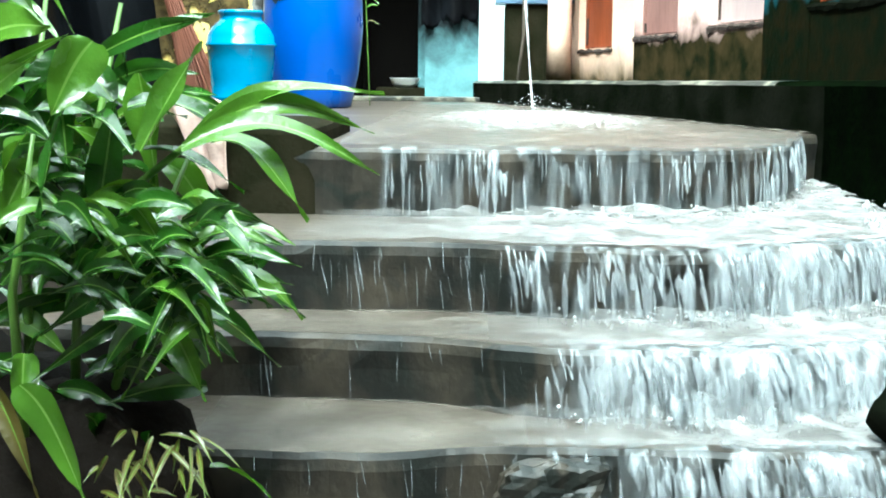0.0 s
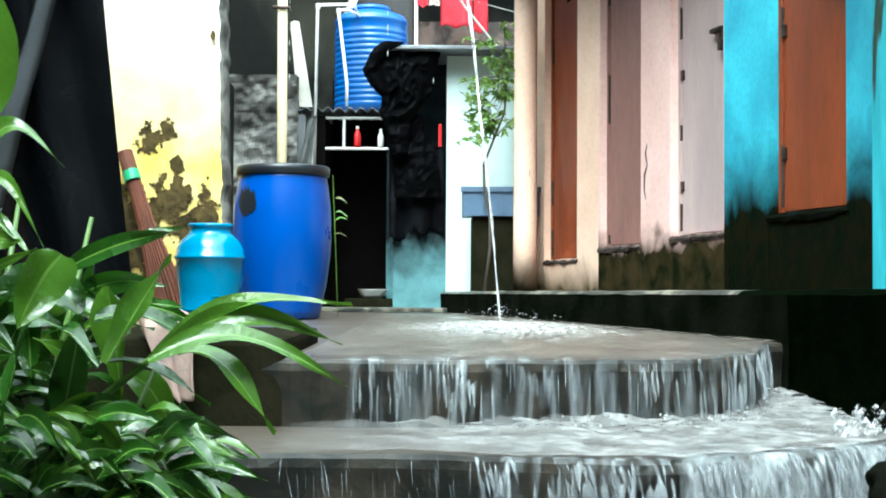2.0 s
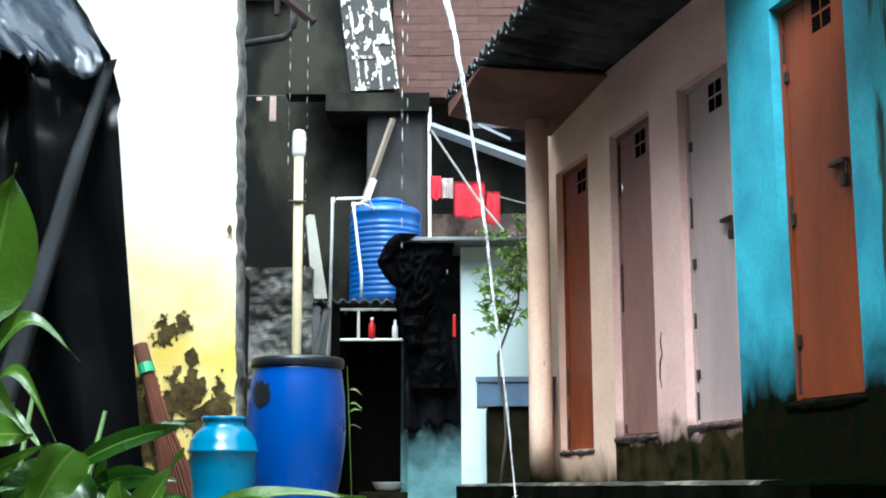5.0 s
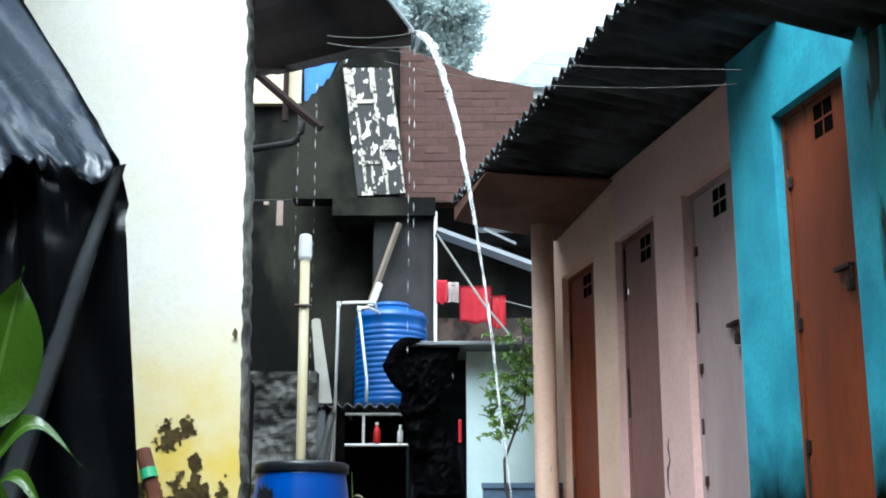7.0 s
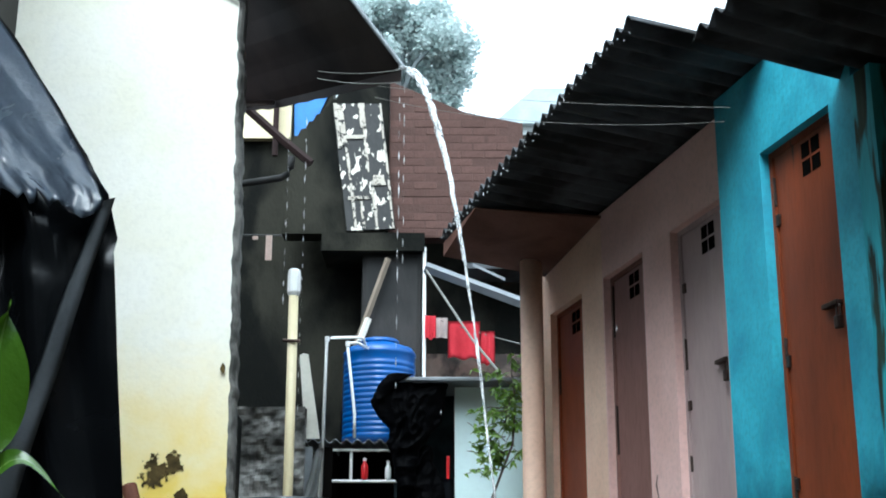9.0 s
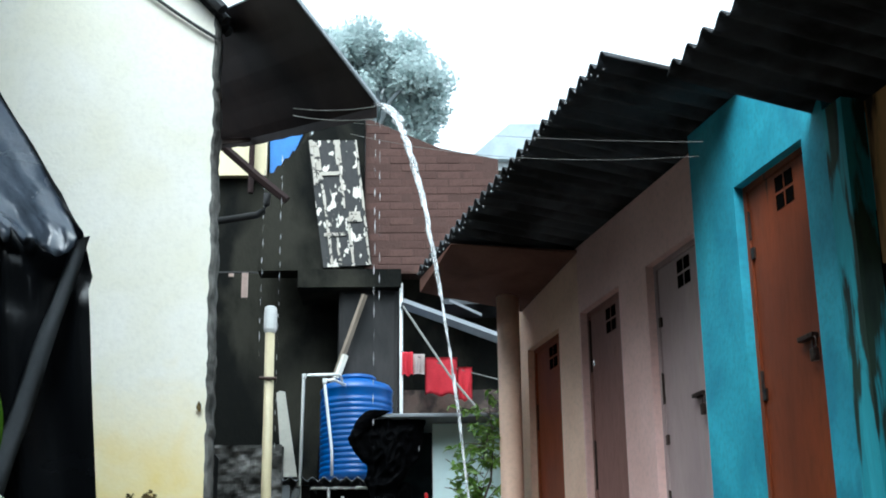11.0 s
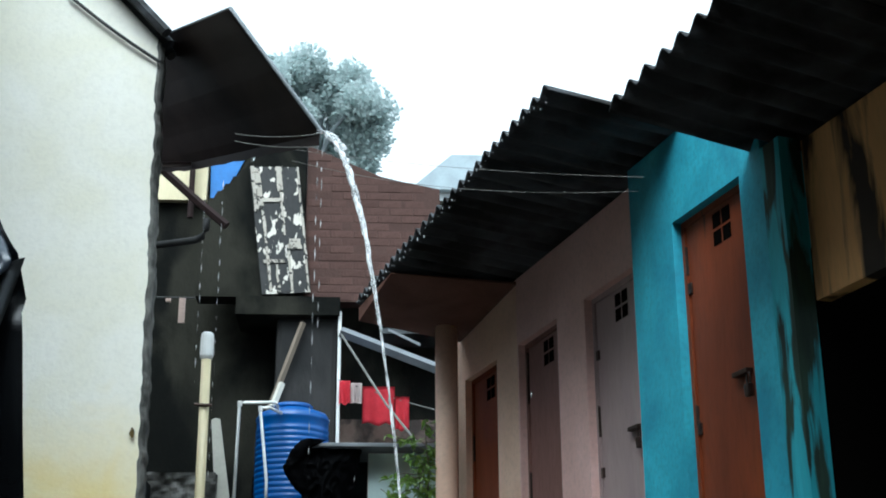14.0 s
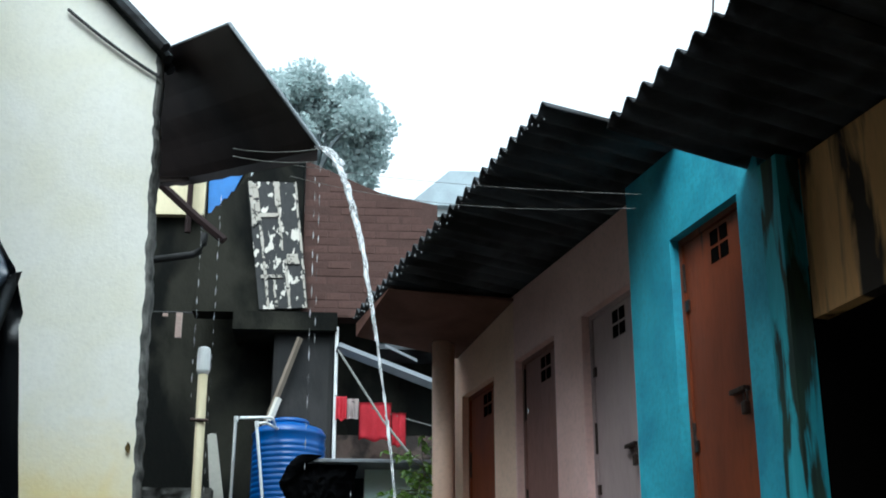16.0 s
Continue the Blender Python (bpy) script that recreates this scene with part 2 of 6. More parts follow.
M_CABLE = mat("dark_cable", (0.03, 0.03, 0.03), 0.5, scale=20, bump=0.05)
# rain haze is mixed into the far house and bark colours
M_HAZEHOUSE = mat("hazy_house_wall", (0.55, 0.60, 0.62), 0.8, scale=2, bump=0.05)
M_HAZEROOF = mat("hazy_house_roof", (0.34, 0.40, 0.43), 0.7, scale=2, bump=0.05)
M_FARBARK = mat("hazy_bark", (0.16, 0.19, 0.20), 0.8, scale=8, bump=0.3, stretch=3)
M_BARK = mat("wet_bark", (0.07, 0.055, 0.04), 0.8, scale=8, bump=0.5, stretch=3)
M_STEM = mat("green_cane", (0.10, 0.20, 0.03), 0.4, scale=9, bump=0.1)
M_SOIL = mat("dark_wet_soil", (0.008, 0.006, 0.0045), 0.8, scale=9, bump=0.8, spec=0.06)


def leaf_mat(name, base, other, rough, island, trans=0.25):
    m = mat(name, base, rough, other=other, scale=7, mix=0.6, fine=0.15, bump=0.3, bump_scale=90, island=island, coat=0.25)
    n, l = m.node_tree.nodes, m.node_tree.links
    bsdf = n["Principled BSDF"]
    tr = n.new("ShaderNodeBsdfTranslucent")
    tr.inputs["Color"].default_value = (base[0] * 1.6, base[1] * 1.6, base[2] * (1.6 if base[2] > 0.1 else 1.0), 1)
    mx = n.new("ShaderNodeMixShader")
    mx.inputs[0].default_value = trans
    l.new(bsdf.outputs[0], mx.inputs[1])
    l.new(tr.outputs[0], mx.inputs[2])
    l.new(mx.outputs[0], n["Material Output"].inputs["Surface"])
    return m


M_LEAF = leaf_mat("glossy_green_blade", (0.028, 0.095, 0.008), (0.010, 0.045, 0.005), 0.25, 0.6, 0.16)
M_LEAFPALE = leaf_mat("bright_green_blade", (0.080, 0.180, 0.016), (0.036, 0.105, 0.010), 0.25, 0.3, 0.20)
M_LEAFDRY = leaf_mat("yellowing_blade", (0.09, 0.095, 0.014), (0.08, 0.04, 0.012), 0.4, 0.3)
M_RIB = mat("pale_leaf_midrib", (0.15, 0.29, 0.04), 0.3, scale=9, bump=0.05)
M_SHRUB = leaf_mat("shrub_leaf", (0.12, 0.24, 0.035), (0.20, 0.28, 0.05), 0.4, 0.4)
# leaf colour paled towards grey-blue for the rain haze
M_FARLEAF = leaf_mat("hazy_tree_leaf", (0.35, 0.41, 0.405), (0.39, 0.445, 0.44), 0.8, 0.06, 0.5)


def water_mat(name, tint, opacity, rough, breakup=30.0, spread=0.25, stretch=1.0, bump=0.3, bias=0.0, run_in=0.0):
    """Running water: a glossy film, white where it is full of air."""
    m = bpy.data.materials.new(name)
    m.use_nodes = True
    n, l = m.node_tree.nodes, m.node_tree.links
    bsdf = n["Principled BSDF"]
    bsdf.inputs["Base Color"].default_value = (*tint, 1)
    bsdf.inputs["Roughness"].default_value = rough
    bsdf.inputs["Specular IOR Level"].default_value = 0.6
    tc = n.new("ShaderNodeTexCoord")
    mp = n.new("ShaderNodeMapping")
    mp.inputs["Scale"].default_value = (1, 1, 1 / stretch)
    l.new(tc.outputs["Object"], mp.inputs["Vector"])
    t = n.new("ShaderNodeTexNoise")
    t.inputs["Scale"].default_value, t.inputs["Detail"].default_value = breakup, 6
    l.new(mp.outputs[0], t.inputs["Vector"])
    r = n.new("ShaderNodeMapRange")
    r.inputs[1].default_value, r.inputs[2].default_value = 0.5 - spread + bias, 0.5 + spread + bias
    r.inputs[3].default_value, r.inputs[4].default_value = max(0.0, opacity - 0.45), min(1.0, opacity + 0.35)
    l.new(t.outputs[0], r.inputs[0])
    # patches of thicker and thinner froth
    t2 = n.new("ShaderNodeTexNoise")
    t2.inputs["Scale"].default_value, t2.inputs["Detail"].default_value, t2.inputs["Distortion"].default_value = breakup * 0.7, 7, 0.6
    l.new(mp.outputs[0], t2.inputs["Vector"])
    froth = n.new("ShaderNodeMapRange")
    froth.inputs[1].default_value, froth.inputs[2].default_value = 0.36, 0.62
    l.new(t2.outputs[0], froth.inputs[0])
    tone = n.new("ShaderNodeMix")
    tone.data_type = 'RGBA'
    tone.inputs[6].default_value = (*(c * 0.5 for c in tint), 1)
    tone.inputs[7].default_value = (*(min(0.85, c * 1.25) for c in tint), 1)
    l.new(froth.outputs[0], tone.inputs[0])
    l.new(tone.outputs[2], bsdf.inputs["Base Color"])
    cover = r.outputs[0]
    if run_in:
        # thins out where the flow begins
        sx = n.new("ShaderNodeSeparateXYZ")
        l.new(tc.outputs["Generated"], sx.inputs[0])
        grow = n.new("ShaderNodeMapRange")
        grow.inputs[2].default_value = run_in
        l.new(sx.outputs[0], grow.inputs[0])
        both = n.new("ShaderNodeMath")
        both.operation = 'MULTIPLY'
        l.new(cover, both.inputs[0])
        l.new(grow.outputs[0], both.inputs[1])
        cover = both.outputs[0]
    clear = n.new("ShaderNodeBsdfTransparent")
    mx = n.new("ShaderNodeMixShader")
    l.new(cover, mx.inputs[0])
    l.new(clear.outputs[0], mx.inputs[1])
    l.new(bsdf.outputs[0], mx.inputs[2])
    l.new(mx.outputs[0], n["Material Output"].inputs["Surface"])
    b = n.new("ShaderNodeBump")
    b.inputs["Strength"].default_value, b.inputs["Distance"].default_value = bump, 0.01
    l.new(t.outputs[0], b.inputs["Height"])
    l.new(b.outputs[0], bsdf.inputs["Normal"])
    return m


M_FALL = water_mat("falling_water", (0.40, 0.44, 0.46), 0.12, 0.25, 40, 0.25, 8.0, 0.1)
M_VEIL = water_mat("water_veil", (0.36, 0.40, 0.42), 0.02, 0.3, 46, 0.12, 13.0, 0.1, 0.06)
M_CURTAIN = water_mat("white_water_curtain", (0.40, 0.43, 0.445), 0.40, 0.35, 30, 0.17, 9.0, 0.15, 0.0, 0.12)
M_FOAM = water_mat("white_foam", (0.26, 0.258, 0.25), 0.62, 0.6, 17, 0.25, 1.0, 0.12, 0.0, 0.35)
M_SPLASH = water_mat("white_splash", (0.52, 0.52, 0.50), 0.42, 0.6, 22, 0.3, 1.0, 0.15)
M_FILM = water_mat("thin_water_film", (0.17, 0.148, 0.122), 0.34, 0.36, 9, 0.3, 1.0, 0.2)
M_SPOUT = water_mat("spout_water", (0.82, 0.85, 0.86), 0.50, 0.15, 34, 0.16, 4.0)


# ---------------------------------------------------------------- builders
def mesh_of(name, bm, material, smooth=False):
    me = bpy.data.meshes.new(name)
    bmesh.ops.recalc_face_normals(bm, faces=bm.faces)
    bm.to_mesh(me)
    bm.free()
    for mm in (material if isinstance(material, (list, tuple)) else [material]):
        me.materials.append(mm)
    if smooth:
        for p in me.polygons:
            p.use_smooth = True
    return me


def part(name, bm, material, parent=None, label="", smooth=False):
    ob = new(name, mesh_of(name, bm, material, smooth))
    if parent is not None:
        ob.parent = parent
        ob.matrix_parent_inverse = parent.matrix_world.inverted()
    if label:
        ob["label"] = label
    return ob


def thing(name, label, category, at=(0, 0, 0), group="", kind=""):
    ob = new(name)
    ob.empty_display_size = 0.1
    ob.matrix_world = Matrix.Translation(at)
    return tagged(ob, label, category, group, kind)


def solid(name, bm, material, label, category, group="", kind="", smooth=False):
    return tagged(part(name, bm, material, None, "", smooth), label, category, group, kind)


def box(bm, x0, x1, y0, y1, z0, z1, frame_fn=None, bev=0.0):
    vs = []
    for z in (z0, z1):
        for x, y in ((x0, y0), (x1, y0), (x1, y1), (x0, y1)):
            p = Vector((x, y, z))
            vs.append(bm.verts.new(frame_fn(*p) if frame_fn else p))
    fs = [bm.faces.new([vs[i] for i in q]) for q in
          ((3, 2, 1, 0), (4, 5, 6, 7), (0, 1, 5, 4), (1, 2, 6, 5), (2, 3, 7, 6), (3, 0, 4, 7))]
    if bev:
        es = {e for f in fs for e in f.edges}
        bmesh.ops.bevel(bm, geom=list(es), offset=bev, segments=2, affect='EDGES', profile=0.6)
    return bm


def boxed(*a, **k):
    return box(bmesh.new(), *a, **k)


def tube(bm, pts, r, seg=10, cap=True):
    """A round bar along pts; r is a number or one per point."""
    pts = [Vector(p) for p in pts]
    rs = r if isinstance(r, (list, tuple)) else [r] * len(pts)
    rings = []
    ref = None
    for i, p in enumerate(pts):
        d = (pts[min(i + 1, len(pts) - 1)] - pts[max(i - 1, 0)]).normalized()
        if ref is None or abs(ref.dot(d)) > 0.95:
            ref = Vector((0, 0, 1)) if abs(d.z) < 0.9 else Vector((1, 0, 0))
        a = d.cross(ref).normalized()
        b = d.cross(a).normalized()
        rings.append([bm.verts.new(p + rs[i] * (math.cos(k * math.tau / seg) * a + math.sin(k * math.tau / seg) * b)) for k in range(seg)])
    for r0, r1 in zip(rings, rings[1:]):
        for k in range(seg):
            bm.faces.new((r0[k], r0[(k + 1) % seg], r1[(k + 1) % seg], r1[k]))
    if cap:
        bm.faces.new(rings[0][::-1])
        bm.faces.new(rings[-1])
    return bm


def tubed(pts, r, seg=10):
    return tube(bmesh.new(), pts, r, seg)


def lathe(bm, profile, at, seg=40, close=True):
    rings = []
    for r, z in profile:
        rings.append([bm.verts.new((at[0] + r * math.cos(k * math.tau / seg), at[1] + r * math.sin(k * math.tau / seg), at[2] + z)) for k in range(seg)])
    for r0, r1 in zip(rings, rings[1:]):
        for k in range(seg):
            bm.faces.new((r0[k], r0[(k + 1) % seg], r1[(k + 1) % seg], r1[k]))
    if close:
        bm.faces.new(rings[0][::-1])
        bm.faces.new(rings[-1])
    return bm


def arc_points(a, b, sag, n=14):
    a, b = Vector(a), Vector(b)
    return [a.lerp(b, i / n) + Vector((0, 0, -sag * 4 * (i / n) * (1 - i / n))) for i in range(n + 1)]


def blade(bm, base, tip, width, sag=0.12, twist=0.0, seg=10):
    """A lance-shaped leaf blade, folded along its midrib, arching from base to tip."""
    base, tip = Vector(base), Vector(tip)
    d = tip - base
    ln = d.length
    side = d.cross(Vector((0.25 * math.sin(base.x * 90), -0.7, 0.7)))
    if side.length < 0.15 * ln:
        side = d.cross(Vector((1, -0.3, 0)))
    side.normalize()
    nrm = side.cross(d).normalized()
    if twist:
        rot = Matrix.Rotation(twist, 3, d.normalized())
        side, nrm = rot @ side, rot @ nrm
    prev = None
    for i in range(seg + 1):
        u = i / seg
        c = base + d * u + Vector((0, 0, 1)) * sag * ln * math.sin(u * math.pi) * (1.15 - 0.5 * u)
        w = width * 0.5 * (math.sin(min(1.0, u * 1.05 + 0.04) ** 0.75 * math.pi) ** 0.8 if u < 0.96 else 0.05)
        wave = 0.12 * width * math.sin(u * 9 + base.x * 40)
        rib = 0.05 * w + 0.0004
        cur = [bm.verts.new(c - side * w + nrm * (w * 0.35 + wave)), bm.verts.new(c - side * w * 0.5 + nrm * w * 0.1), bm.verts.new(c - side * rib),
               bm.verts.new(c + side * rib), bm.verts.new(c + side * w * 0.5 + nrm * w * 0.1), bm.verts.new(c + side * w + nrm * (w * 0.35 - wave))]
        if prev:
            for k in range(5):
                f = bm.faces.new((prev[k], cur[k], cur[k + 1], prev[k + 1]))
                f.material_index = 1 if k == 2 else 0
        prev = cur


# the row of rooms stands askew: s runs along its front, away from the viewer, o out of the wall
ROW_U = Vector((-0.2448, 0.9696, 0))
ROW_N = Vector((-0.9696, -0.2448, 0))
ROW_0 = Vector((3.193, 0, 0))


def row(s, o, z):
    return ROW_0 + ROW_U * s + ROW_N * o + Vector((0, 0, z))


def rowbox(s0, s1, o0, o1, z0, z1, bev=0.0):
    return boxed(s0, s1, o0, o1, z0, z1, frame_fn=row, bev=bev)


# ---------------------------------------------------------------- ground and steps
bm = bmesh.new()
bmesh.ops.create_grid(bm, x_segments=40, y_segments=40, size=150)
for v in bm.verts:
    v.co.z = 0.0
solid("ground", bm, M_GROUND, "dark muddy ground below the cement steps", "ground", kind="structure")

LAND = 1.21
STEPS = [  # height of the tread, height of the tread below, front edge from west to east
    (1.21, 1.03, [(-0.46, 3.46), (-0.1, 3.43), (0.4, 3.49), (0.70, 3.54), (0.92, 3.78), (1.06, 4.2), (1.18, 4.62), (1.36, 4.72)]),
    (1.03, 0.87, [(-1.6, 2.93), (-0.5, 2.89), (-0.1, 2.915), (0.2, 2.84), (0.5, 2.83), (0.8, 2.95), (1.2, 3.2), (1.9, 3.3)]),
    (0.87, 0.73, [(-1.7, 2.75), (-0.55, 2.67), (-0.15, 2.64), (0.19, 2.53), (0.5, 2.52), (0.8, 2.6), (1.9, 2.75)]),
    (0.73, 0.57, [(-1.7, 2.45), (-0.47, 2.26), (-0.2, 2.245), (0.05, 2.30), (0.5, 2.30), (1.9, 2.38)]),
    (0.57, 0.41, [(-1.7, 2.0), (-0.4, 1.92), (0.4, 1.95), (1.9, 2.0)]),
    (0.41, 0.25, [(-1.7, 1.65), (0.0, 1.58), (1.9, 1.62)]),
    (0.25, 0.10, [(-1.7, 1.3), (0.0, 1.22), (1.9, 1.26)]),
    (0.10, -0.05, [(-1.7, 0.95), (0.0, 0.88), (1.9, 0.92)]),
]


def along(poly, n):
    """n points evenly spread over the x range of a front edge, smoothed."""
    out = []
    for i in range(n):
        x = poly[0][0] + (poly[-1][0] - poly[0][0]) * i / (n - 1)
        out.append((x, edge_y(poly, x)))
    return out


def edge_y(poly, x):
    for (x0, y0), (x1, y1) in zip(poly, poly[1:]):
        if x <= x1:
            k = max(0.0, min(1.0, (x - x0) / (x1 - x0)))
            k = k * k * (3 - 2 * k) * 0.5 + k * 0.5
            return y0 + (y1 - y0) * k
    return poly[-1][1]


def step_mesh(top, low, poly, back):
    bm = bmesh.new()
    n = 70
    pts = along(poly, n)
    cols = []
    for i, (x, y) in enumerate(pts):
        wob = 0.022 * noise.noise((x * 4, y, top * 9)) + 0.009 * noise.noise((x * 17, 3, top * 5))
        col = []
        for dz, dy in ((low - 0.12 - top, 0.02), (low - top, 0.012), ((low - top) * 0.5, 0.006), (-0.03, 0.0), (-0.010, 0.004), (0.0, 0.016)):
            w2 = wob + 0.008 * noise.noise((x * 11, dz * 30, top * 3))
            col.append(bm.verts.new((x, y + dy + w2, top + dz - (0.006 * abs(noise.noise((x * 6, 1, top)))))))
        for k in (0.12, 0.3, 0.6, 1.0):
            yy = y + 0.016 + (back - y) * k
            col.append(bm.verts.new((x, yy, top + 0.004 * noise.noise((x * 5, yy * 5, 2)))))
        cols.append(col)
    for c0, c1 in zip(cols, cols[1:]):
        for j in range(len(c0) - 1):
            f = bm.faces.new((c0[j], c1[j], c1[j + 1], c0[j + 1]))
            f.material_index = 0 if j < 5 else 1
    return bm


stairs = thing("staircase", "wide worn cement steps with water pouring down them", "steps", (0, 2.5, 0), kind="structure")
for i, (top, low, poly) in enumerate(STEPS):
    back = 12.3 if i == 0 else STEPS[i - 1][2][0][1] + 1.6
    part("step", step_mesh(top, low, poly, back), [M_RISER, M_CONC], stairs, smooth=False)
# yard paving behind the first step, on both sides of it
bm = boxed(-6, -0.45, 4.5, 14, 0.6, LAND - 0.002)
box(bm, -6, 4, 12.25, 30, 0.6, LAND - 0.004)
solid("pavement", bm, M_CONC, "wet grey cement yard behind the steps", "pavement", kind="structure")

# block beside the top step
bm = boxed(-2.6, -0.40, 3.47, 4.5, 0.2, 1.262, bev=0.02)
solid("low_wall", bm, M_BLOCK, "dark mossy cement block beside the steps", "low wall", kind="structure")
# thin pale strip in place of the highlight along the wet edge
bm = boxed(-2.6, -0.86, 3.455, 3.49, 1.264, 1.283, bev=0.004)
solid("wall_rim", bm, M_PLINTHTOP, "pale strip painted as the wet highlight on the block's edge", "trim", kind="structure")

# plain unseen walls, added round and behind the path to block low skylight
bm = boxed(-6.2, 6.4, -4.2, -4.0, 0, 9.5)
box(bm, -3.15, -2.95, -4.0, 8.2, 0, 8.0)
box(bm, 3.6, 3.8, -4.0, 2.2, 0, 7.0)
solid("wall_lane", bm, M_LANE, "unseen plain walls added to cut low skylight in the lane", "wall", kind="structure")

# ---------------------------------------------------------------- plinth of the row
PL_FAR, PL_NEAR = (0.335, 8.85), (2.10, 0.55)


def plinth_x(y):
    k = (y - PL_FAR[1]) / (PL_NEAR[1] - PL_FAR[1])
    return PL_FAR[0] + (PL_NEAR[0] - PL_FAR[0]) * k if y > 4.62 else 1.237 - 0.06 * (4.62 - y)


bm = bmesh.new()
cols = []
for i in range(60):
    y = 0.5 + (11.5 - 0.5) * i / 59
    x = plinth_x(y)
    w = 0.015 * noise.noise((x * 3, y * 3, 0))
    zt = 1.375 + 0.02 * (8.8 - y) / 4 + 0.006 * noise.noise((y * 5, 0, 0))
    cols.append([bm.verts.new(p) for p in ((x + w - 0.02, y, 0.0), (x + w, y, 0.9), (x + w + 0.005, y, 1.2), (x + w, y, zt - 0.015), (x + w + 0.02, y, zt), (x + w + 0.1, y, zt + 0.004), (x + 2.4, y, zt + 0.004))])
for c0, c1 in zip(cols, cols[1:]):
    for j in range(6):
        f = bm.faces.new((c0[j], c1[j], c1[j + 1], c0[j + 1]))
        # top edge faces carry the painted highlight
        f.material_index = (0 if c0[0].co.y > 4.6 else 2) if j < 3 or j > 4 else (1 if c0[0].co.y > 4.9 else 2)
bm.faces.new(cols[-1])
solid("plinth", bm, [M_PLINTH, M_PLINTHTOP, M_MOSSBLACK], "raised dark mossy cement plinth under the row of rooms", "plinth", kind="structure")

# ---------------------------------------------------------------- row of rooms
PZ = 1.385


def wall_with_doors(name, s0, s1, o, top, doors, material, label, thick=0.22, sill_mat=None):
    """Piers, lintels and the masonry under the door sills; doors: (s from, s to, sill, head)."""
    bm = bmesh.new()
    at = s0
    for d0, d1, sill, head in doors:
        if d0 > at:
            box(bm, at, d0, o - thick, o, PZ, top, frame_fn=row)
        box(bm, d0, d1, o - thick, o, head, top, frame_fn=row)
        box(bm, d0, d1, o - thick, o - 0.004, PZ, sill, frame_fn=row)
        at = d1
    if s1 > at:
        box(bm, at, s1, o - thick, o, PZ, top, frame_fn=row)
    bmesh.ops.remove_doubles(bm, verts=bm.verts, dist=0.0005)
    return solid(name, bm, material, label, "wall", kind="structure")


HEAD = 3.645
WALL_TOP = 4.105
wall_with_doors("wall_peach", 8.72, 10.35, 0.0, WALL_TOP, [(9.12, 9.80, 1.605, HEAD)], M_PEACH, "peach painted wall with a narrow door")
wall_with_doors("wall_pink", 6.70, 8.72, 0.0, WALL_TOP, [(6.95, 7.61, 1.70, HEAD), (8.03, 8.70, 1.67, HEAD)], M_PINK, "pale pink wall, mossy at its foot")
wall_with_doors("wall_turquoise", 5.42, 6.72, 0.113, WALL_TOP, [(5.61, 6.265, 1.75, HEAD)], M_CYAN, "turquoise painted wall, mossy at its foot", thick=0.3)
wall_with_doors("wall_streaked", 5.27, 5.42, 0.113, 3.70, [], M_CYAN_MOSS, "turquoise wall end streaked with black damp", thick=0.108)
wall_with_doors("wall_beige", 2.2, 5.27, 0.0, 3.69, [(4.05, 5.27, 1.40, 2.965)], M_BEIGE, "beige wall with dark rain streaks above an open doorway", thick=0.07)

# inner shell of the rooms, and the room behind the open doorway, its dark painted
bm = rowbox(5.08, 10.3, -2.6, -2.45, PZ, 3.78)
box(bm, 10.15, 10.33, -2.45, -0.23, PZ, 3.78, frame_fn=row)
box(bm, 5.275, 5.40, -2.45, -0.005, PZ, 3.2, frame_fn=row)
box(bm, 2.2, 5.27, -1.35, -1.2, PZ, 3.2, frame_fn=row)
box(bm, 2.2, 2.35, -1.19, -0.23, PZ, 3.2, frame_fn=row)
solid("wall_inner", bm, M_DARK, "inner walls of the rooms, their shade put in near-black colour", "wall", kind="structure")


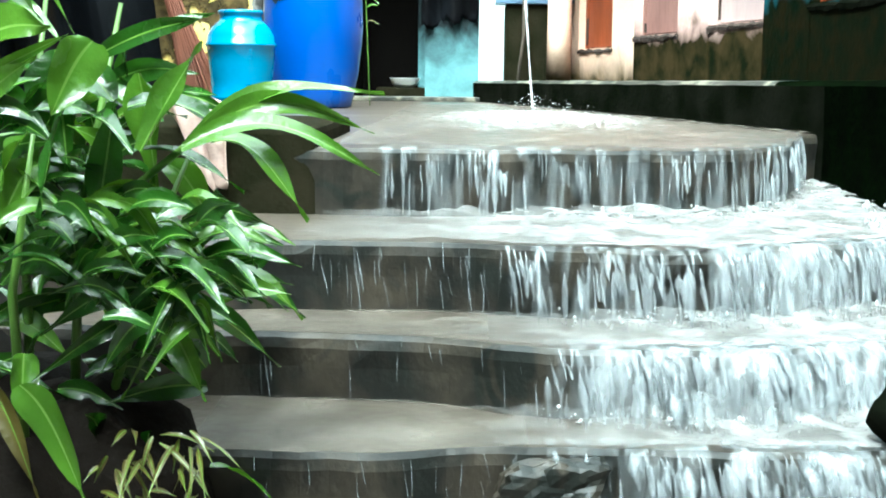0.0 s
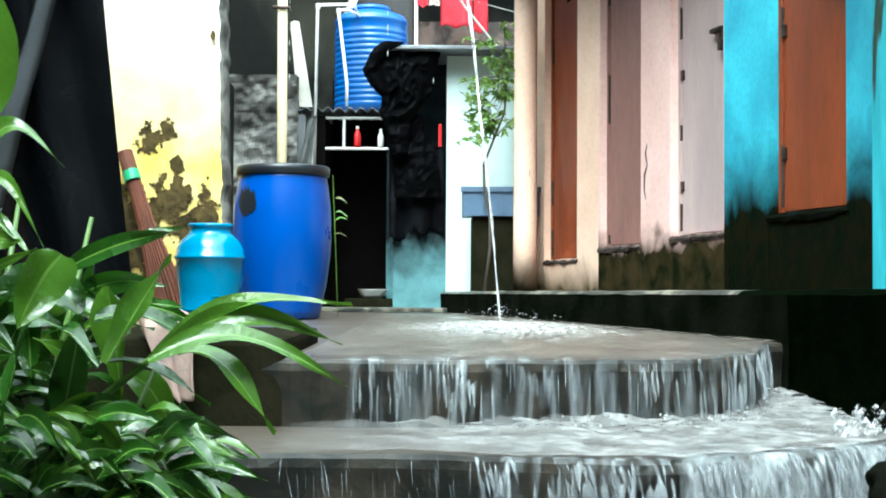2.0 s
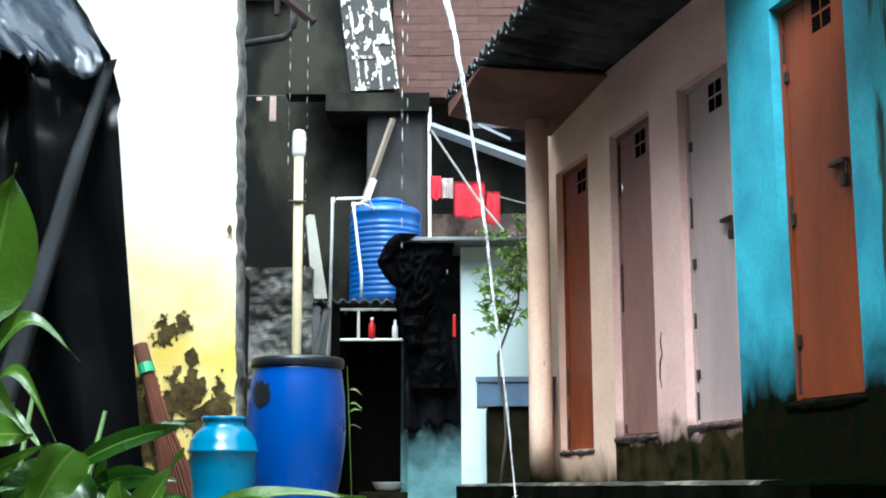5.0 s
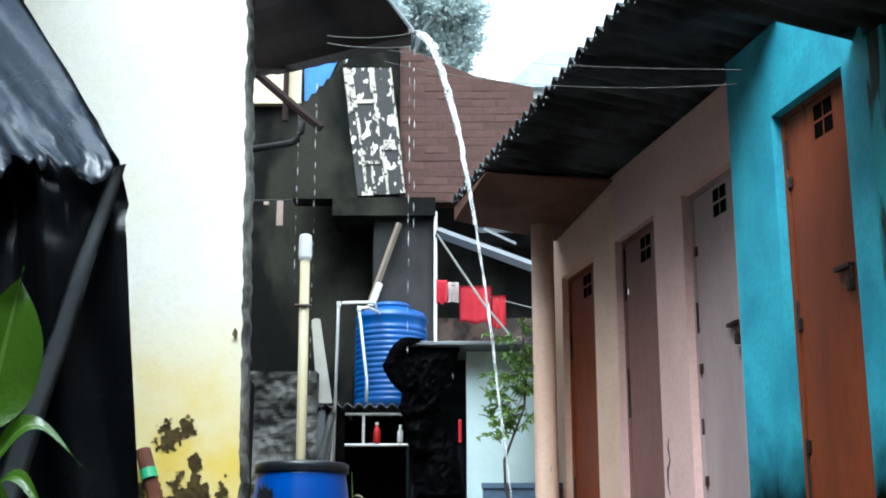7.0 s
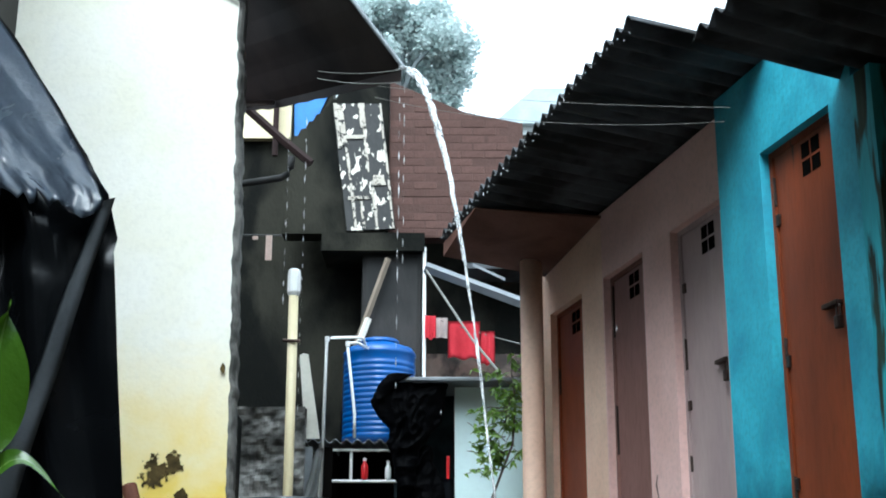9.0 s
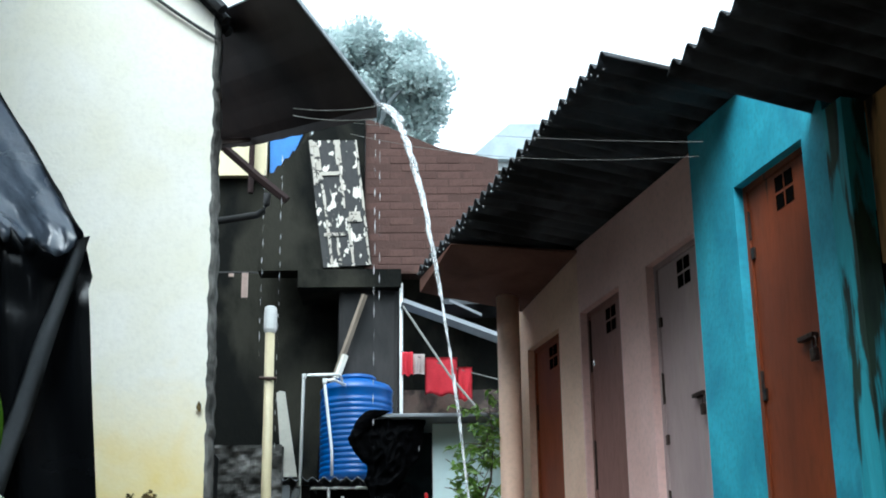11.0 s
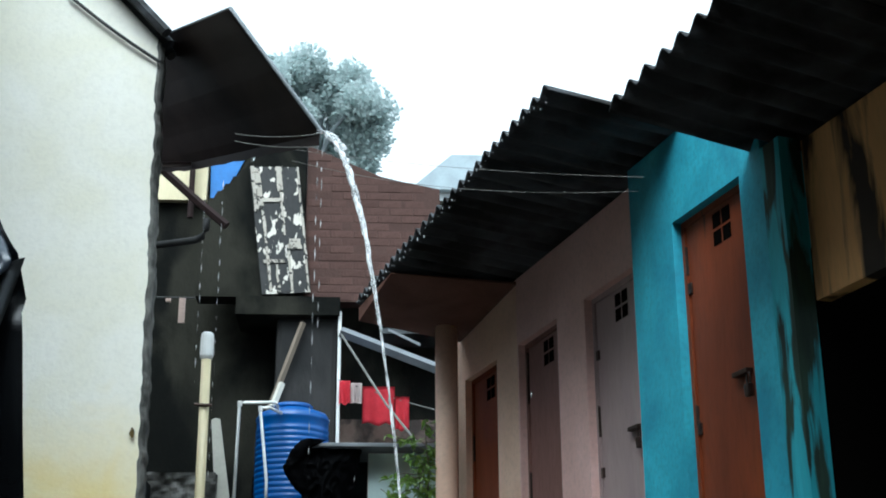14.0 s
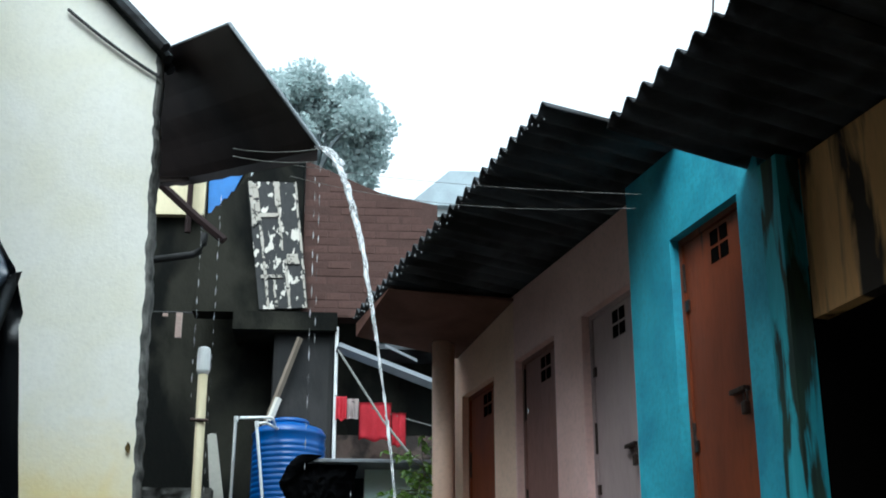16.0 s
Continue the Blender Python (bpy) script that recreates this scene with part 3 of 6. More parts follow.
def plank_door(s0, s1, o, sill, head, material, label, vent=True, lock=None, lock_at=0.16):
    d = thing("door", label, "door", row((s0 + s1) / 2, o, sill), kind="structure")
    leaf = part("door_leaf", rowbox(s0 + 0.03, s1 - 0.03, o - 0.05, o - 0.012, sill + 0.01, head - 0.03, bev=0.004), material, d)
    bm = rowbox(s0 - 0.002, s0 + 0.03, o - 0.06, o, sill, head)
    box(bm, s1 - 0.03, s1 + 0.002, o - 0.06, o, sill, head, frame_fn=row)
    box(bm, s0 + 0.03, s1 - 0.03, o - 0.06, o, head - 0.03, head, frame_fn=row)
    part("door_frame", bm, material, d)
    tr = random.Random(int(s1 * 100))
    bmt_ = bmesh.new()
    prev = None
    for k in range(17):
        a = s0 - 0.015 + (s1 - s0 + 0.03) * k / 16
        out = o + 0.056 + tr.uniform(-0.004, 0.010)
        zt, zb = sill - 0.002 + tr.uniform(-0.006, 0.004), sill - 0.022 - 0.05 * abs(noise.noise((a * 5, sill, 2))) - tr.uniform(0.0, 0.012)
        cur = [bmt_.verts.new(row(a, o - 0.09, zt)), bmt_.verts.new(row(a, out - 0.012, zt)), bmt_.verts.new(row(a, out, zt - 0.015)), bmt_.verts.new(row(a, out - 0.004, zb)), bmt_.verts.new(row(a, o + 0.02, zb + 0.01))]
        if prev:
            for q in range(4):
                bmt_.faces.new((prev[q], prev[q + 1], cur[q + 1], cur[q]))
        else:
            bmt_.faces.new(cur)
        prev = cur
    bmt_.faces.new(prev)
    part("threshold", bmt_, M_PLINTH if o > 0 else M_WOODDARK, d, "crumbling dark cement threshold")
    cr = random.Random(int(s0 * 100))
    for edge, sd in ((s0 + 0.03, 1), (s1 - 0.03, -1)):
        z = sill + 0.02
        while z < head - 0.15:
            ln, wd = cr.uniform(0.05, 0.45), cr.uniform(0.003, 0.010)
            bmc = bmesh.new()
            z1 = min(z + ln, head - 0.05)
            outer = [(edge - sd * cr.uniform(0.001, 0.004), z + (z1 - z) * k / 6) for k in range(7)]
            inner = [(edge + sd * wd * cr.uniform(0.3, 1.0), z + (z1 - z) * (k + 0.5) / 7) for k in range(6, -1, -1)]
            front = [bmc.verts.new(row(a, o + 0.002, b)) for a, b in outer + inner]
            back = [bmc.verts.new(row(a, o - 0.013, b)) for a, b in outer + inner]
            bmc.faces.new(front)
            for k in range(14):
                bmc.faces.new((front[k], front[(k + 1) % 14], back[(k + 1) % 14], back[k]))
            part("rot_patch", bmc, M_WOODDARK, d, "dark rotten gap along the jamb")
            z = z1 + cr.uniform(0.1, 0.9)
    if vent:
        c, w = s0 + (s1 - s0) * 0.43, 0.088
        zc = head - 0.135
        # each hole is a plate coloured like the shade inside
        for a in (0, 1):
            for b in (0, 1):
                part("vent_hole", rowbox(c - w + a * w + 0.008, c + a * w - 0.008, o - 0.02, o - 0.009, zc - w + b * w + 0.008, zc + b * w - 0.008), M_DARK, leaf, "square vent hole, its inner shade a dark plate")
    if lock:
        for zh in (sill + 0.28, lock - 0.17, head - 0.35):
            part("hinge", rowbox(s1 - 0.060, s1 - 0.028, o - 0.013, o + 0.001, zh - 0.028, zh + 0.028, bev=0.003), M_METAL, d, "small rusty hinge")
        zc = lock
        c = s0 + lock_at
        bolt = part("bolt", rowbox(c - 0.04, c + 0.09, o - 0.010, o + 0.025, zc - 0.011, zc + 0.011, bev=0.004), M_METAL, leaf, "rusty sliding bolt")
        part("padlock", rowbox(c - 0.050, c - 0.012, o + 0.0, o + 0.030, zc - 0.12, zc - 0.06, bev=0.008), M_METAL, bolt, "small hanging padlock")
        part("shackle", tubed([row(c - 0.045, o + 0.012, zc - 0.06), row(c - 0.045, o + 0.012, zc - 0.02), row(c - 0.03, o + 0.012, zc), row(c - 0.015, o + 0.012, zc - 0.02), row(c - 0.015, o + 0.012, zc - 0.06)], 0.005, 6), M_METAL, bolt)
    return d


plank_door(9.12, 9.80, -0.05, 1.605, HEAD, M_DOOR_O, "narrow orange-brown wooden door in the peach wall", lock=None)
plank_door(8.03, 8.70, -0.05, 1.67, HEAD, M_DOOR_M, "narrow mauve wooden door in the pink wall", lock=None)
plank_door(6.95, 7.61, -0.05, 1.70, HEAD, M_DOOR_P, "narrow pale mauve door in the pink wall", lock=2.78, lock_at=0.13)
plank_door(5.61, 6.265, 0.063, 1.75, HEAD, M_DOOR_O, "orange-brown wooden door with padlock in the turquoise wall", lock=2.77, lock_at=0.15)

crack_pts = [(7.935, 2.26), (7.955, 2.20), (7.93, 2.13), (7.965, 2.08), (7.975, 1.99), (7.955, 1.93)]
solid("wall_crack", tubed([row(a, 0.001, z) for a, z in crack_pts], [0.002, 0.006, 0.004, 0.008, 0.005, 0.002], 5), M_WOODDARK, "thin dark crack in the pink plaster", "crack", kind="structure")
# round corner post
bm = lathe(bmesh.new(), [(0.088, 0.0), (0.085, 0.4), (0.083, 1.6), (0.084, 2.86)], (0.645, 9.36, PZ - 0.01), 24)
solid("porch_post", bm, M_PEACH, "round peach painted post at the end of the row", "post", kind="structure", smooth=True)


def corrugated(s0, s1, o_front, o_back, z_front, z_back, pitch=0.146, amp=0.026, thick=0.012, ragged=0.0, fn=row):
    """A sheet whose waves run from front to back."""
    bm = bmesh.new()
    n = max(8, int((s1 - s0) / pitch * 8))
    top, bot = [], []
    for i in range(n + 1):
        s_ = s0 + (s1 - s0) * i / n
        h = amp * math.sin(s_ / pitch * math.tau)
        rag = ragged * noise.noise((math.floor(s_ / (pitch * 7)) * 3.7, 5, 1))
        a, b = [], []
        for k in range(5):
            o = o_front + rag + (o_back - o_front - rag) * k / 4
            z = z_front + (z_back - z_front) * k / 4 + h + 0.012 * noise.noise((s_ * 0.8, k, 0))
            a.append(bm.verts.new(fn(s_, o, z + thick)))
            b.append(bm.verts.new(fn(s_, o, z)))
        top.append(a)
        bot.append(b)
    for i in range(n):
        for k in range(4):
            bm.faces.new((top[i][k], top[i][k + 1], top[i + 1][k + 1], top[i + 1][k]))
            bm.faces.new((bot[i][k], bot[i + 1][k], bot[i + 1][k + 1], bot[i][k + 1]))
        bm.faces.new((top[i][0], top[i + 1][0], bot[i + 1][0], bot[i][0]))
        bm.faces.new((top[i][4], bot[i][4], bot[i + 1][4], top[i + 1][4]))
    for i in (0, n):
        for k in range(4):
            bm.faces.new((top[i][k], top[i][k + 1], bot[i][k + 1], bot[i][k]))
    return bm


roof = thing("sheet_roof", "dark weathered corrugated cement sheets over the row of rooms", "roof", row(7.8, 0, 4.25), kind="structure")
for a, b, dz in ((8.82, 9.92, 0.0), (7.86, 8.92, 0.016), (6.98, 7.96, 0.010), (6.12, 7.06, 0.0)):
    part("roof_sheet", corrugated(a, b, 0.82, -2.7, 4.225 + dz * 0.6, 3.815 + dz * 0.6, ragged=0.02), M_ROOF, roof, smooth=True)
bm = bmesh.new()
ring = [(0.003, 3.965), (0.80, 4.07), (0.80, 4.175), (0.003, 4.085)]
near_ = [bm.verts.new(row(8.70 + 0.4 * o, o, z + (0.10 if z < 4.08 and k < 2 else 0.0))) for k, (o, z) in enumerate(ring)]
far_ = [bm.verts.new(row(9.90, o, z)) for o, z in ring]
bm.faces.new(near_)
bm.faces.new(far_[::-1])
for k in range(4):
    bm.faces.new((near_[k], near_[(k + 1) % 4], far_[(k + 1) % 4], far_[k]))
part("end_slab", bm, M_SOFFIT, roof, "peach plastered slab under the sheets, shade put in its brown colour")
roof2 = thing("sheet_roof", "lower dark corrugated cement sheets over the beige wall", "roof", row(4.0, 0, 3.8), kind="structure")
for a, b, dz in ((4.30, 5.50, 0.0), (3.30, 4.38, 0.016), (2.20, 3.36, 0.03)):
    part("roof_sheet", corrugated(a, b, 0.80, -1.4, 3.845 + dz, 3.515 + dz, ragged=0.03), M_ROOF, roof2, smooth=True)

# ---------------------------------------------------------------- yellow house wall on the west side
bm = bmesh.new()
n = 130
rows_ = []
for i in range(n + 1):
    z = LAND - 0.1 + (5.78 - LAND + 0.1) * i / n
    x = -1.309 - 0.022 * (z - LAND) + 0.016 * noise.noise((0, z * 3.1, 4)) + 0.016 * noise.noise((0, z * 11, 4)) + 0.008 * noise.noise((0, z * 27, 4))
    rows_.append([bm.verts.new(p) for p in ((-3.4, 8.2, z), (x - 0.02, 8.2, z), (x, 8.206, z), (x + 0.016, 8.24, z), (x + 0.004, 8.43, z), (-3.4, 8.43, z))])
for r0, r1 in zip(rows_, rows_[1:]):
    for k in range(6):
        f = bm.faces.new((r0[k], r0[(k + 1) % 6], r1[(k + 1) % 6], r1[k]))
        f.material_index = 1 if k in (1, 2, 3) else 0
bm.faces.new(rows_[-1])
solid("wall_yellow", bm, [M_YELLOW, M_EDGE], "cream and yellow plastered wall with peeling patches", "wall", kind="structure")


def mold_patch(cx, cz, rx, rz, y=8.195):
    bm = bmesh.new()
    g = [[bm.verts.new((cx + rx * (-1 + 2 * i / 6), y, cz + rz * (-1 + 2 * k / 6))) for k in range(7)] for i in range(7)]
    for a, b in zip(g, g[1:]):
        for k in range(6):
            bm.faces.new((a[k], b[k], b[k + 1], a[k + 1]))
    return bm


M_MOLD = mat("black_brown_mold", (0.10, 0.070, 0.026), 0.9, other=(0.022, 0.017, 0.008), scale=14, mix=0.9, bump=0.6, spec=0.1)
mn, ml = M_MOLD.node_tree.nodes, M_MOLD.node_tree.links
m_tc = mn.new("ShaderNodeTexCoord")
m_vec = mn.new("ShaderNodeVectorMath")
m_vec.operation = 'DISTANCE'
m_vec.inputs[1].default_value = (0.5, 0.0, 0.5)
m_flat = mn.new("ShaderNodeVectorMath")
m_flat.operation = 'MULTIPLY'
m_flat.inputs[1].default_value = (1, 0, 1)
ml.new(m_tc.outputs["Generated"], m_flat.inputs[0])
ml.new(m_flat.outputs[0], m_vec.inputs[0])
m_noise = mn.new("ShaderNodeTexNoise")
m_noise.inputs["Scale"].default_value, m_noise.inputs["Detail"].default_value = 17, 9
ml.new(m_tc.outputs["Object"], m_noise.inputs["Vector"])
m_sum = mn.new("ShaderNodeMath")
m_sum.operation = 'SUBTRACT'
ml.new(m_noise.outputs[0], m_sum.inputs[0])
ml.new(m_vec.outputs["Value"], m_sum.inputs[1])
m_map = mn.new("ShaderNodeMapRange")
m_map.inputs[1].default_value, m_map.inputs[2].default_value = 0.17, 0.215
ml.new(m_sum.outputs[0], m_map.inputs[0])
m_clear = mn.new("ShaderNodeBsdfTransparent")
m_mix = mn.new("ShaderNodeMixShader")
ml.new(m_map.outputs[0], m_mix.inputs[0])
ml.new(m_clear.outputs[0], m_mix.inputs[1])
ml.new(mn["Principled BSDF"].outputs[0], m_mix.inputs[2])
ml.new(m_mix.outputs[0], mn["Material Output"].inputs["Surface"])
for layer, (cx, cz, rx, rz) in enumerate(((-1.80, 2.33, 0.12, 0.13), (-1.68, 2.38, 0.07, 0.10), (-1.62, 2.16, 0.07, 0.08), (-1.66, 1.92, 0.20, 0.28), (-1.55, 1.78, 0.17, 0.2),
                       (-1.92, 1.75, 0.28, 0.42), (-2.0, 1.5, 0.25, 0.4), (-1.45, 1.75, 0.14, 0.35), (-1.7, 1.38, 0.5, 0.24), (-1.405, 2.98, 0.02, 0.06))):
    solid("mold_stain", mold_patch(cx, cz, rx, rz, 8.196 - 0.002 * layer), M_MOLD, "black-brown mold where the yellow plaster peels", "stain", kind="structure")
# the wall rises with the pitch of its roof; sheet edge and cable along it
bm = bmesh.new()
gv = [(-1.45, 5.78), (-3.4, 5.78), (-3.4, 7.6), (-3.1, 7.5)]
g0 = [bm.verts.new((x, 8.2, z)) for x, z in gv]
g1 = [bm.verts.new((x, 8.43, z)) for x, z in gv]
bm.faces.new(g0)
bm.faces.new(g1[::-1])
for k in range(4):
    bm.faces.new((g0[k], g0[(k + 1) % 4], g1[(k + 1) % 4], g1[k]))
solid("wall_gable", bm, M_YELLOW, "cream gable of the plastered wall", "wall", kind="structure")
bm = bmesh.new()
for i in range(7):
    tube(bm, [(-1.36, 8.10 + i * 0.06, 5.74 + 0.03 * math.sin(i * 2.1)), (-3.2, 8.10 + i * 0.06, 7.72 + 0.03 * math.sin(i * 2.1))], 0.04, 6)
solid("verge", bm, M_ROOF, "dark wet roof edge above the plastered wall", "roof edge", kind="structure")
solid("wall_cable", tubed(arc_points((-2.06, 8.17, 6.05), (-1.40, 8.17, 5.55), 0.02), 0.012, 6), M_CABLE, "dark cable slung down the wall", "cable")

# brown tin awning from which the rain spouts
C_, B_ = Vector((-0.258, 7.2, 4.60)), Vector((-0.846, 7.208, 5.43))
A_, D_ = Vector((-1.605, 8.82, 6.04)), Vector((-1.93, 11.0, 5.88))
awn = thing("tin_awning", "brown tin awning sheet sloping down from the wall", "awning", A_, kind="structure")
bm = bmesh.new()
nn = 24
up = (D_ - A_).cross(C_ - A_).normalized()
if up.z < 0:
    up = -up
gt, gb = [], []
for i in range(nn + 1):
    u = i / nn
    l0, l1 = A_.lerp(B_, u), D_.lerp(C_, u)
    gt.append([bm.verts.new(l0.lerp(l1, k / 12) + up * (0.012 + 0.006 * math.sin(k / 12 * 60))) for k in range(13)])
    gb.append([bm.verts.new(l0.lerp(l1, k / 12) + up * (0.006 * math.sin(k / 12 * 60))) for k in range(13)])
for i in range(nn):
    for k in range(12):
        bm.faces.new((gt[i][k], gt[i][k + 1], gt[i + 1][k + 1], gt[i + 1][k]))
        bm.faces.new((gb[i][k], gb[i + 1][k], gb[i + 1][k + 1], gb[i][k + 1]))
part("sheet", bm, M_BROWN, awn)
bm = bmesh.new()
hang = []
for k in range(21):
    u = k / 20
    p = D_.lerp(C_, u) + Vector((0, -0.004, 0.004))
    d = 0.068 * min(1.0, u * 3) + 0.006 * math.sin(u * 70)
    hang.append([bm.verts.new(p), bm.verts.new(p + Vector((0, 0, -d - 0.002))), bm.verts.new(p + Vector((0, 0.006, -d - 0.002))), bm.verts.new(p + Vector((0, 0.006, 0)))])
for a, b in zip(hang, hang[1:]):
    for k in range(4):
        bm.faces.new((a[k], b[k], b[(k + 1) % 4], a[(k + 1) % 4]))
part("valance", bm, M_BROWN, awn, "narrow hanging strip along the lower edge")
part("edge_strip", tubed([A_ + up * 0.02, B_ + up * 0.02, C_ + up * 0.02], 0.014, 6), M_GREYTIN, awn, "thin grey folded edge")
part("bracket", tubed([(-1.42, 8.45, 4.9), D_.lerp(C_, 0.35) - up * 0.03], 0.02, 8), M_METAL, awn)

# ---------------------------------------------------------------- houses at the back of the yard
bm = boxed(-4.5, 2.4, 12.0, 12.25, LAND, 6.05)
box(bm, -3.6, -1.52, 9.6, 9.8, LAND, 2.9)
box(bm, -4.5, -1.1, 12.0, 12.25, 6.05, 6.8)
solid("wall_back", bm, M_BACK, "wet wall closing the back of the yard, shade put in its dark colour", "wall", kind="structure")
bm = boxed(-4.5, -4.3, 8.43, 12.0, LAND, 6.0)
solid("wall_west", bm, M_BACK, "dark side wall of the yard", "wall", kind="structure")
bm = bmesh.new()
g = []
for i in range(29):
    x = -1.72 + 0.60 * i / 28
    col = []
    for k in range(81):
        z = LAND + 1.9 * k / 80
        joint = 0.35 * min(1.0, abs(((z - LAND) / 0.17 + 0.5) % 1.0 - 0.5) * 9)
        d = 0.05 * noise.noise((x * 5, z * 5, 0)) + 0.03 * noise.noise((x * 17, z * 17, 3)) - 0.015 * joint
        col.append(bm.verts.new((x, 10.5 + d, z)))
    g.append(col)
for a, b in zip(g, g[1:]):
    for k in range(80):
        bm.faces.new((a[k], b[k], b[k + 1], a[k + 1]))
box(bm, -1.72, -1.12, 10.56, 10.75, LAND, LAND + 1.9)
solid("rubble_wall", bm, M_RUBBLE, "flaking grey cement block wall behind the drum", "wall", kind="structure")

# brick upper storey with a flaking board
bm = bmesh.new()
bv = [(-0.52, 4.86), (0.74, 4.86), (0.74, 5.99), (0.2, 6.10), (-0.52, 6.42)]
b0 = [bm.verts.new((x, 11.55, z)) for x, z in bv]
b1 = [bm.verts.new((x, 11.75, z)) for x, z in bv]
bm.faces.new(b0)
bm.faces.new(b1[::-1])
for k in range(5):
    bm.faces.new((b0[k], b0[(k + 1) % 5], b1[(k + 1) % 5], b1[k]))
brick_wall = solid("wall_brick", bm, M_MORTAR, "wet red brick wall of the upper storey", "wall", kind="structure")
bm = boxed(-1.12, -0.18, 11.4, 12.0, 4.69, 4.86)
solid("floor_slab", bm, M_BACK, "black damp floor slab of the upper storey", "slab", kind="structure")
bm = bmesh.new()
wv = [(-0.53, 4.88), (-1.5, 4.88), (-1.454, 5.78)]
for k in range(27):
    q = k / 26
    x, z = (-1.454 + 0.455 * q * 2, 5.78 + 0.48 * q * 2) if q < 0.5 else (-0.999 + 0.469 * (q * 2 - 1), 6.26 + 0.24 * (q * 2 - 1))
    wv.append((x, z + (0.022 if k % 2 else -0.012)))
w0 = [bm.verts.new((x, 11.50, z)) for x, z in wv]
w1 = [bm.verts.new((x, 11.75, z)) for x, z in wv]
bm.faces.new(w0)
bm.faces.new(w1[::-1])
for k in range(len(wv)):
    bm.faces.new((w0[k], w0[(k + 1) % len(wv)], w1[(k + 1) % len(wv)], w1[k]))
solid("wall_upper", bm, M_BACK, "dark wall beside the brick wall", "wall", kind="structure")
bm = boxed(-0.755, -0.20, 11.5, 11.9, LAND, 4.70, bev=0.05)
solid("column", bm, M_COLUMN, "thick grey wet cement column", "column", kind="structure")
board = thing("weathered_board", "white board with flaking black paint on the upper wall", "board", (-0.75, 11.45, 5.05))
bm = bmesh.new()
vs = [Vector(p) for p in ((-1.06, 11.46, 6.15), (-0.597, 11.46, 6.15), (-0.452, 11.46, 4.92), (-0.893, 11.46, 4.895))]
f0 = [bm.verts.new(v) for v in vs]
f1 = [bm.verts.new(v + Vector((0, 0.04, 0))) for v in vs]
bm.faces.new(f0)
bm.faces.new(f1[::-1])
for k in range(4):
    bm.faces.new((f0[k], f0[(k + 1) % 4], f1[(k + 1) % 4], f1[k]))
part("panel", bm, M_BOARD, board)
# old lettering, worn to bars
def on_board(u, v):
    return vs[0].lerp(vs[1], u).lerp(vs[3].lerp(vs[2], u), v)


# pale frame strips and the worn bars of old lettering: across from, to, down from, to
for u0, u1, v0, v1 in ((0.02, 0.09, 0.0, 0.36), (0.10, 0.20, 0.02, 0.34), (0.95, 0.99, 0.0, 1.0), (0.16, 0.62, 0.255, 0.285), (0.16, 0.22, 0.30, 0.98), (0.10, 0.55, 0.74, 0.765),
                       (0.34, 0.38, 0.78, 0.99), (0.56, 0.60, 0.16, 0.55), (0.60, 0.66, 0.62, 0.98), (0.52, 0.64, 0.0, 0.20), (0.66, 0.90, 0.58, 0.66)):
    bm = bmesh.new()
    n = 9
    rails = []
    for k in range(n):
        v = v0 + (v1 - v0) * k / (n - 1)
        a = u0 + 0.02 * noise.noise((v * 19, u0 * 7, 1))
        b = u1 + 0.03 * noise.noise((v * 23, u1 * 7, 4))
        p, q = on_board(a, v), on_board(max(b, a + 0.015), v)
        rails.append([bm.verts.new(c + Vector((0, dy, 0))) for c in (p, q) for dy in (-0.012, -0.001)])
    for r0, r1 in zip(rails, rails[1:]):
        for a, b in ((0, 2), (2, 3), (3, 1), (1, 0)):
            bm.faces.new((r0[a], r0[b], r1[b], r1[a]))
    bm.faces.new([rails[0][k] for k in (0, 2, 3, 1)])
    bm.faces.new([rails[-1][k] for k in (0, 1, 3, 2)])
    part("worn_bar", bm, M_WORN, board)

# blue tarpaulin corner and pale wall under the awning
bm = bmesh.new()
tp = [(-1.49, 6.62), (-1.08, 6.62), (-1.24, 6.24), (-1.47, 5.98)]
q0 = [bm.verts.new((x, 11.97, z)) for x, z in tp]
q1 = [bm.verts.new((x, 11.99, z)) for x, z in tp]
bm.faces.new(q0)
bm.faces.new(q1[::-1])
for k in range(4):
    bm.faces.new((q0[k], q0[(k + 1) % 4], q1[(k + 1) % 4], q1[k]))
solid("tarpaulin", bm, M_BLUETARP, "bright blue tarpaulin corner under the eaves", "tarpaulin")
bm = boxed(-2.3, -1.50, 11.9, 11.985, 5.97, 6.6)
solid("wall_pale", bm, M_CREAM, "pale wall high under the eaves", "wall", kind="structure")

# ---------------------------------------------------------------- washing shed
bm = boxed(0.085, 1.0, 10.2, 10.4, LAND, 3.222)
solid("wall_shed", bm, M_TEAL, "pale turquoise shed wall, damp at its foot", "wall", kind="structure")
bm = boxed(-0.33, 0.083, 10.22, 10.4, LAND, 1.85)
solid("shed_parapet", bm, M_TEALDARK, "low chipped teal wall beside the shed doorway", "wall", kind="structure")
# the black colour of the back stands for the shed's inner shade
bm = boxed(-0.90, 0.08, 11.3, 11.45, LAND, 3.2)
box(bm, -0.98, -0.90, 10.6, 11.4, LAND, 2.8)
solid("shed_recess", boxed(-0.40, 0.083, 10.62, 10.70, LAND, 3.222), M_TEALDARK, "teal inner wall of the washing shed, its shade in the colour", "wall", kind="structure")
solid("shed_back", bm, M_DARK, "back of the washing shed, its shade put in black colour", "wall", kind="structure")
bm = boxed(-0.418, 1.0, 9.95, 11.4, 3.228, 3.258, bev=0.006)
solid("shed_roof", bm, M_GREYTIN, "flat grey sheet roof of the shed", "roof", kind="structure")
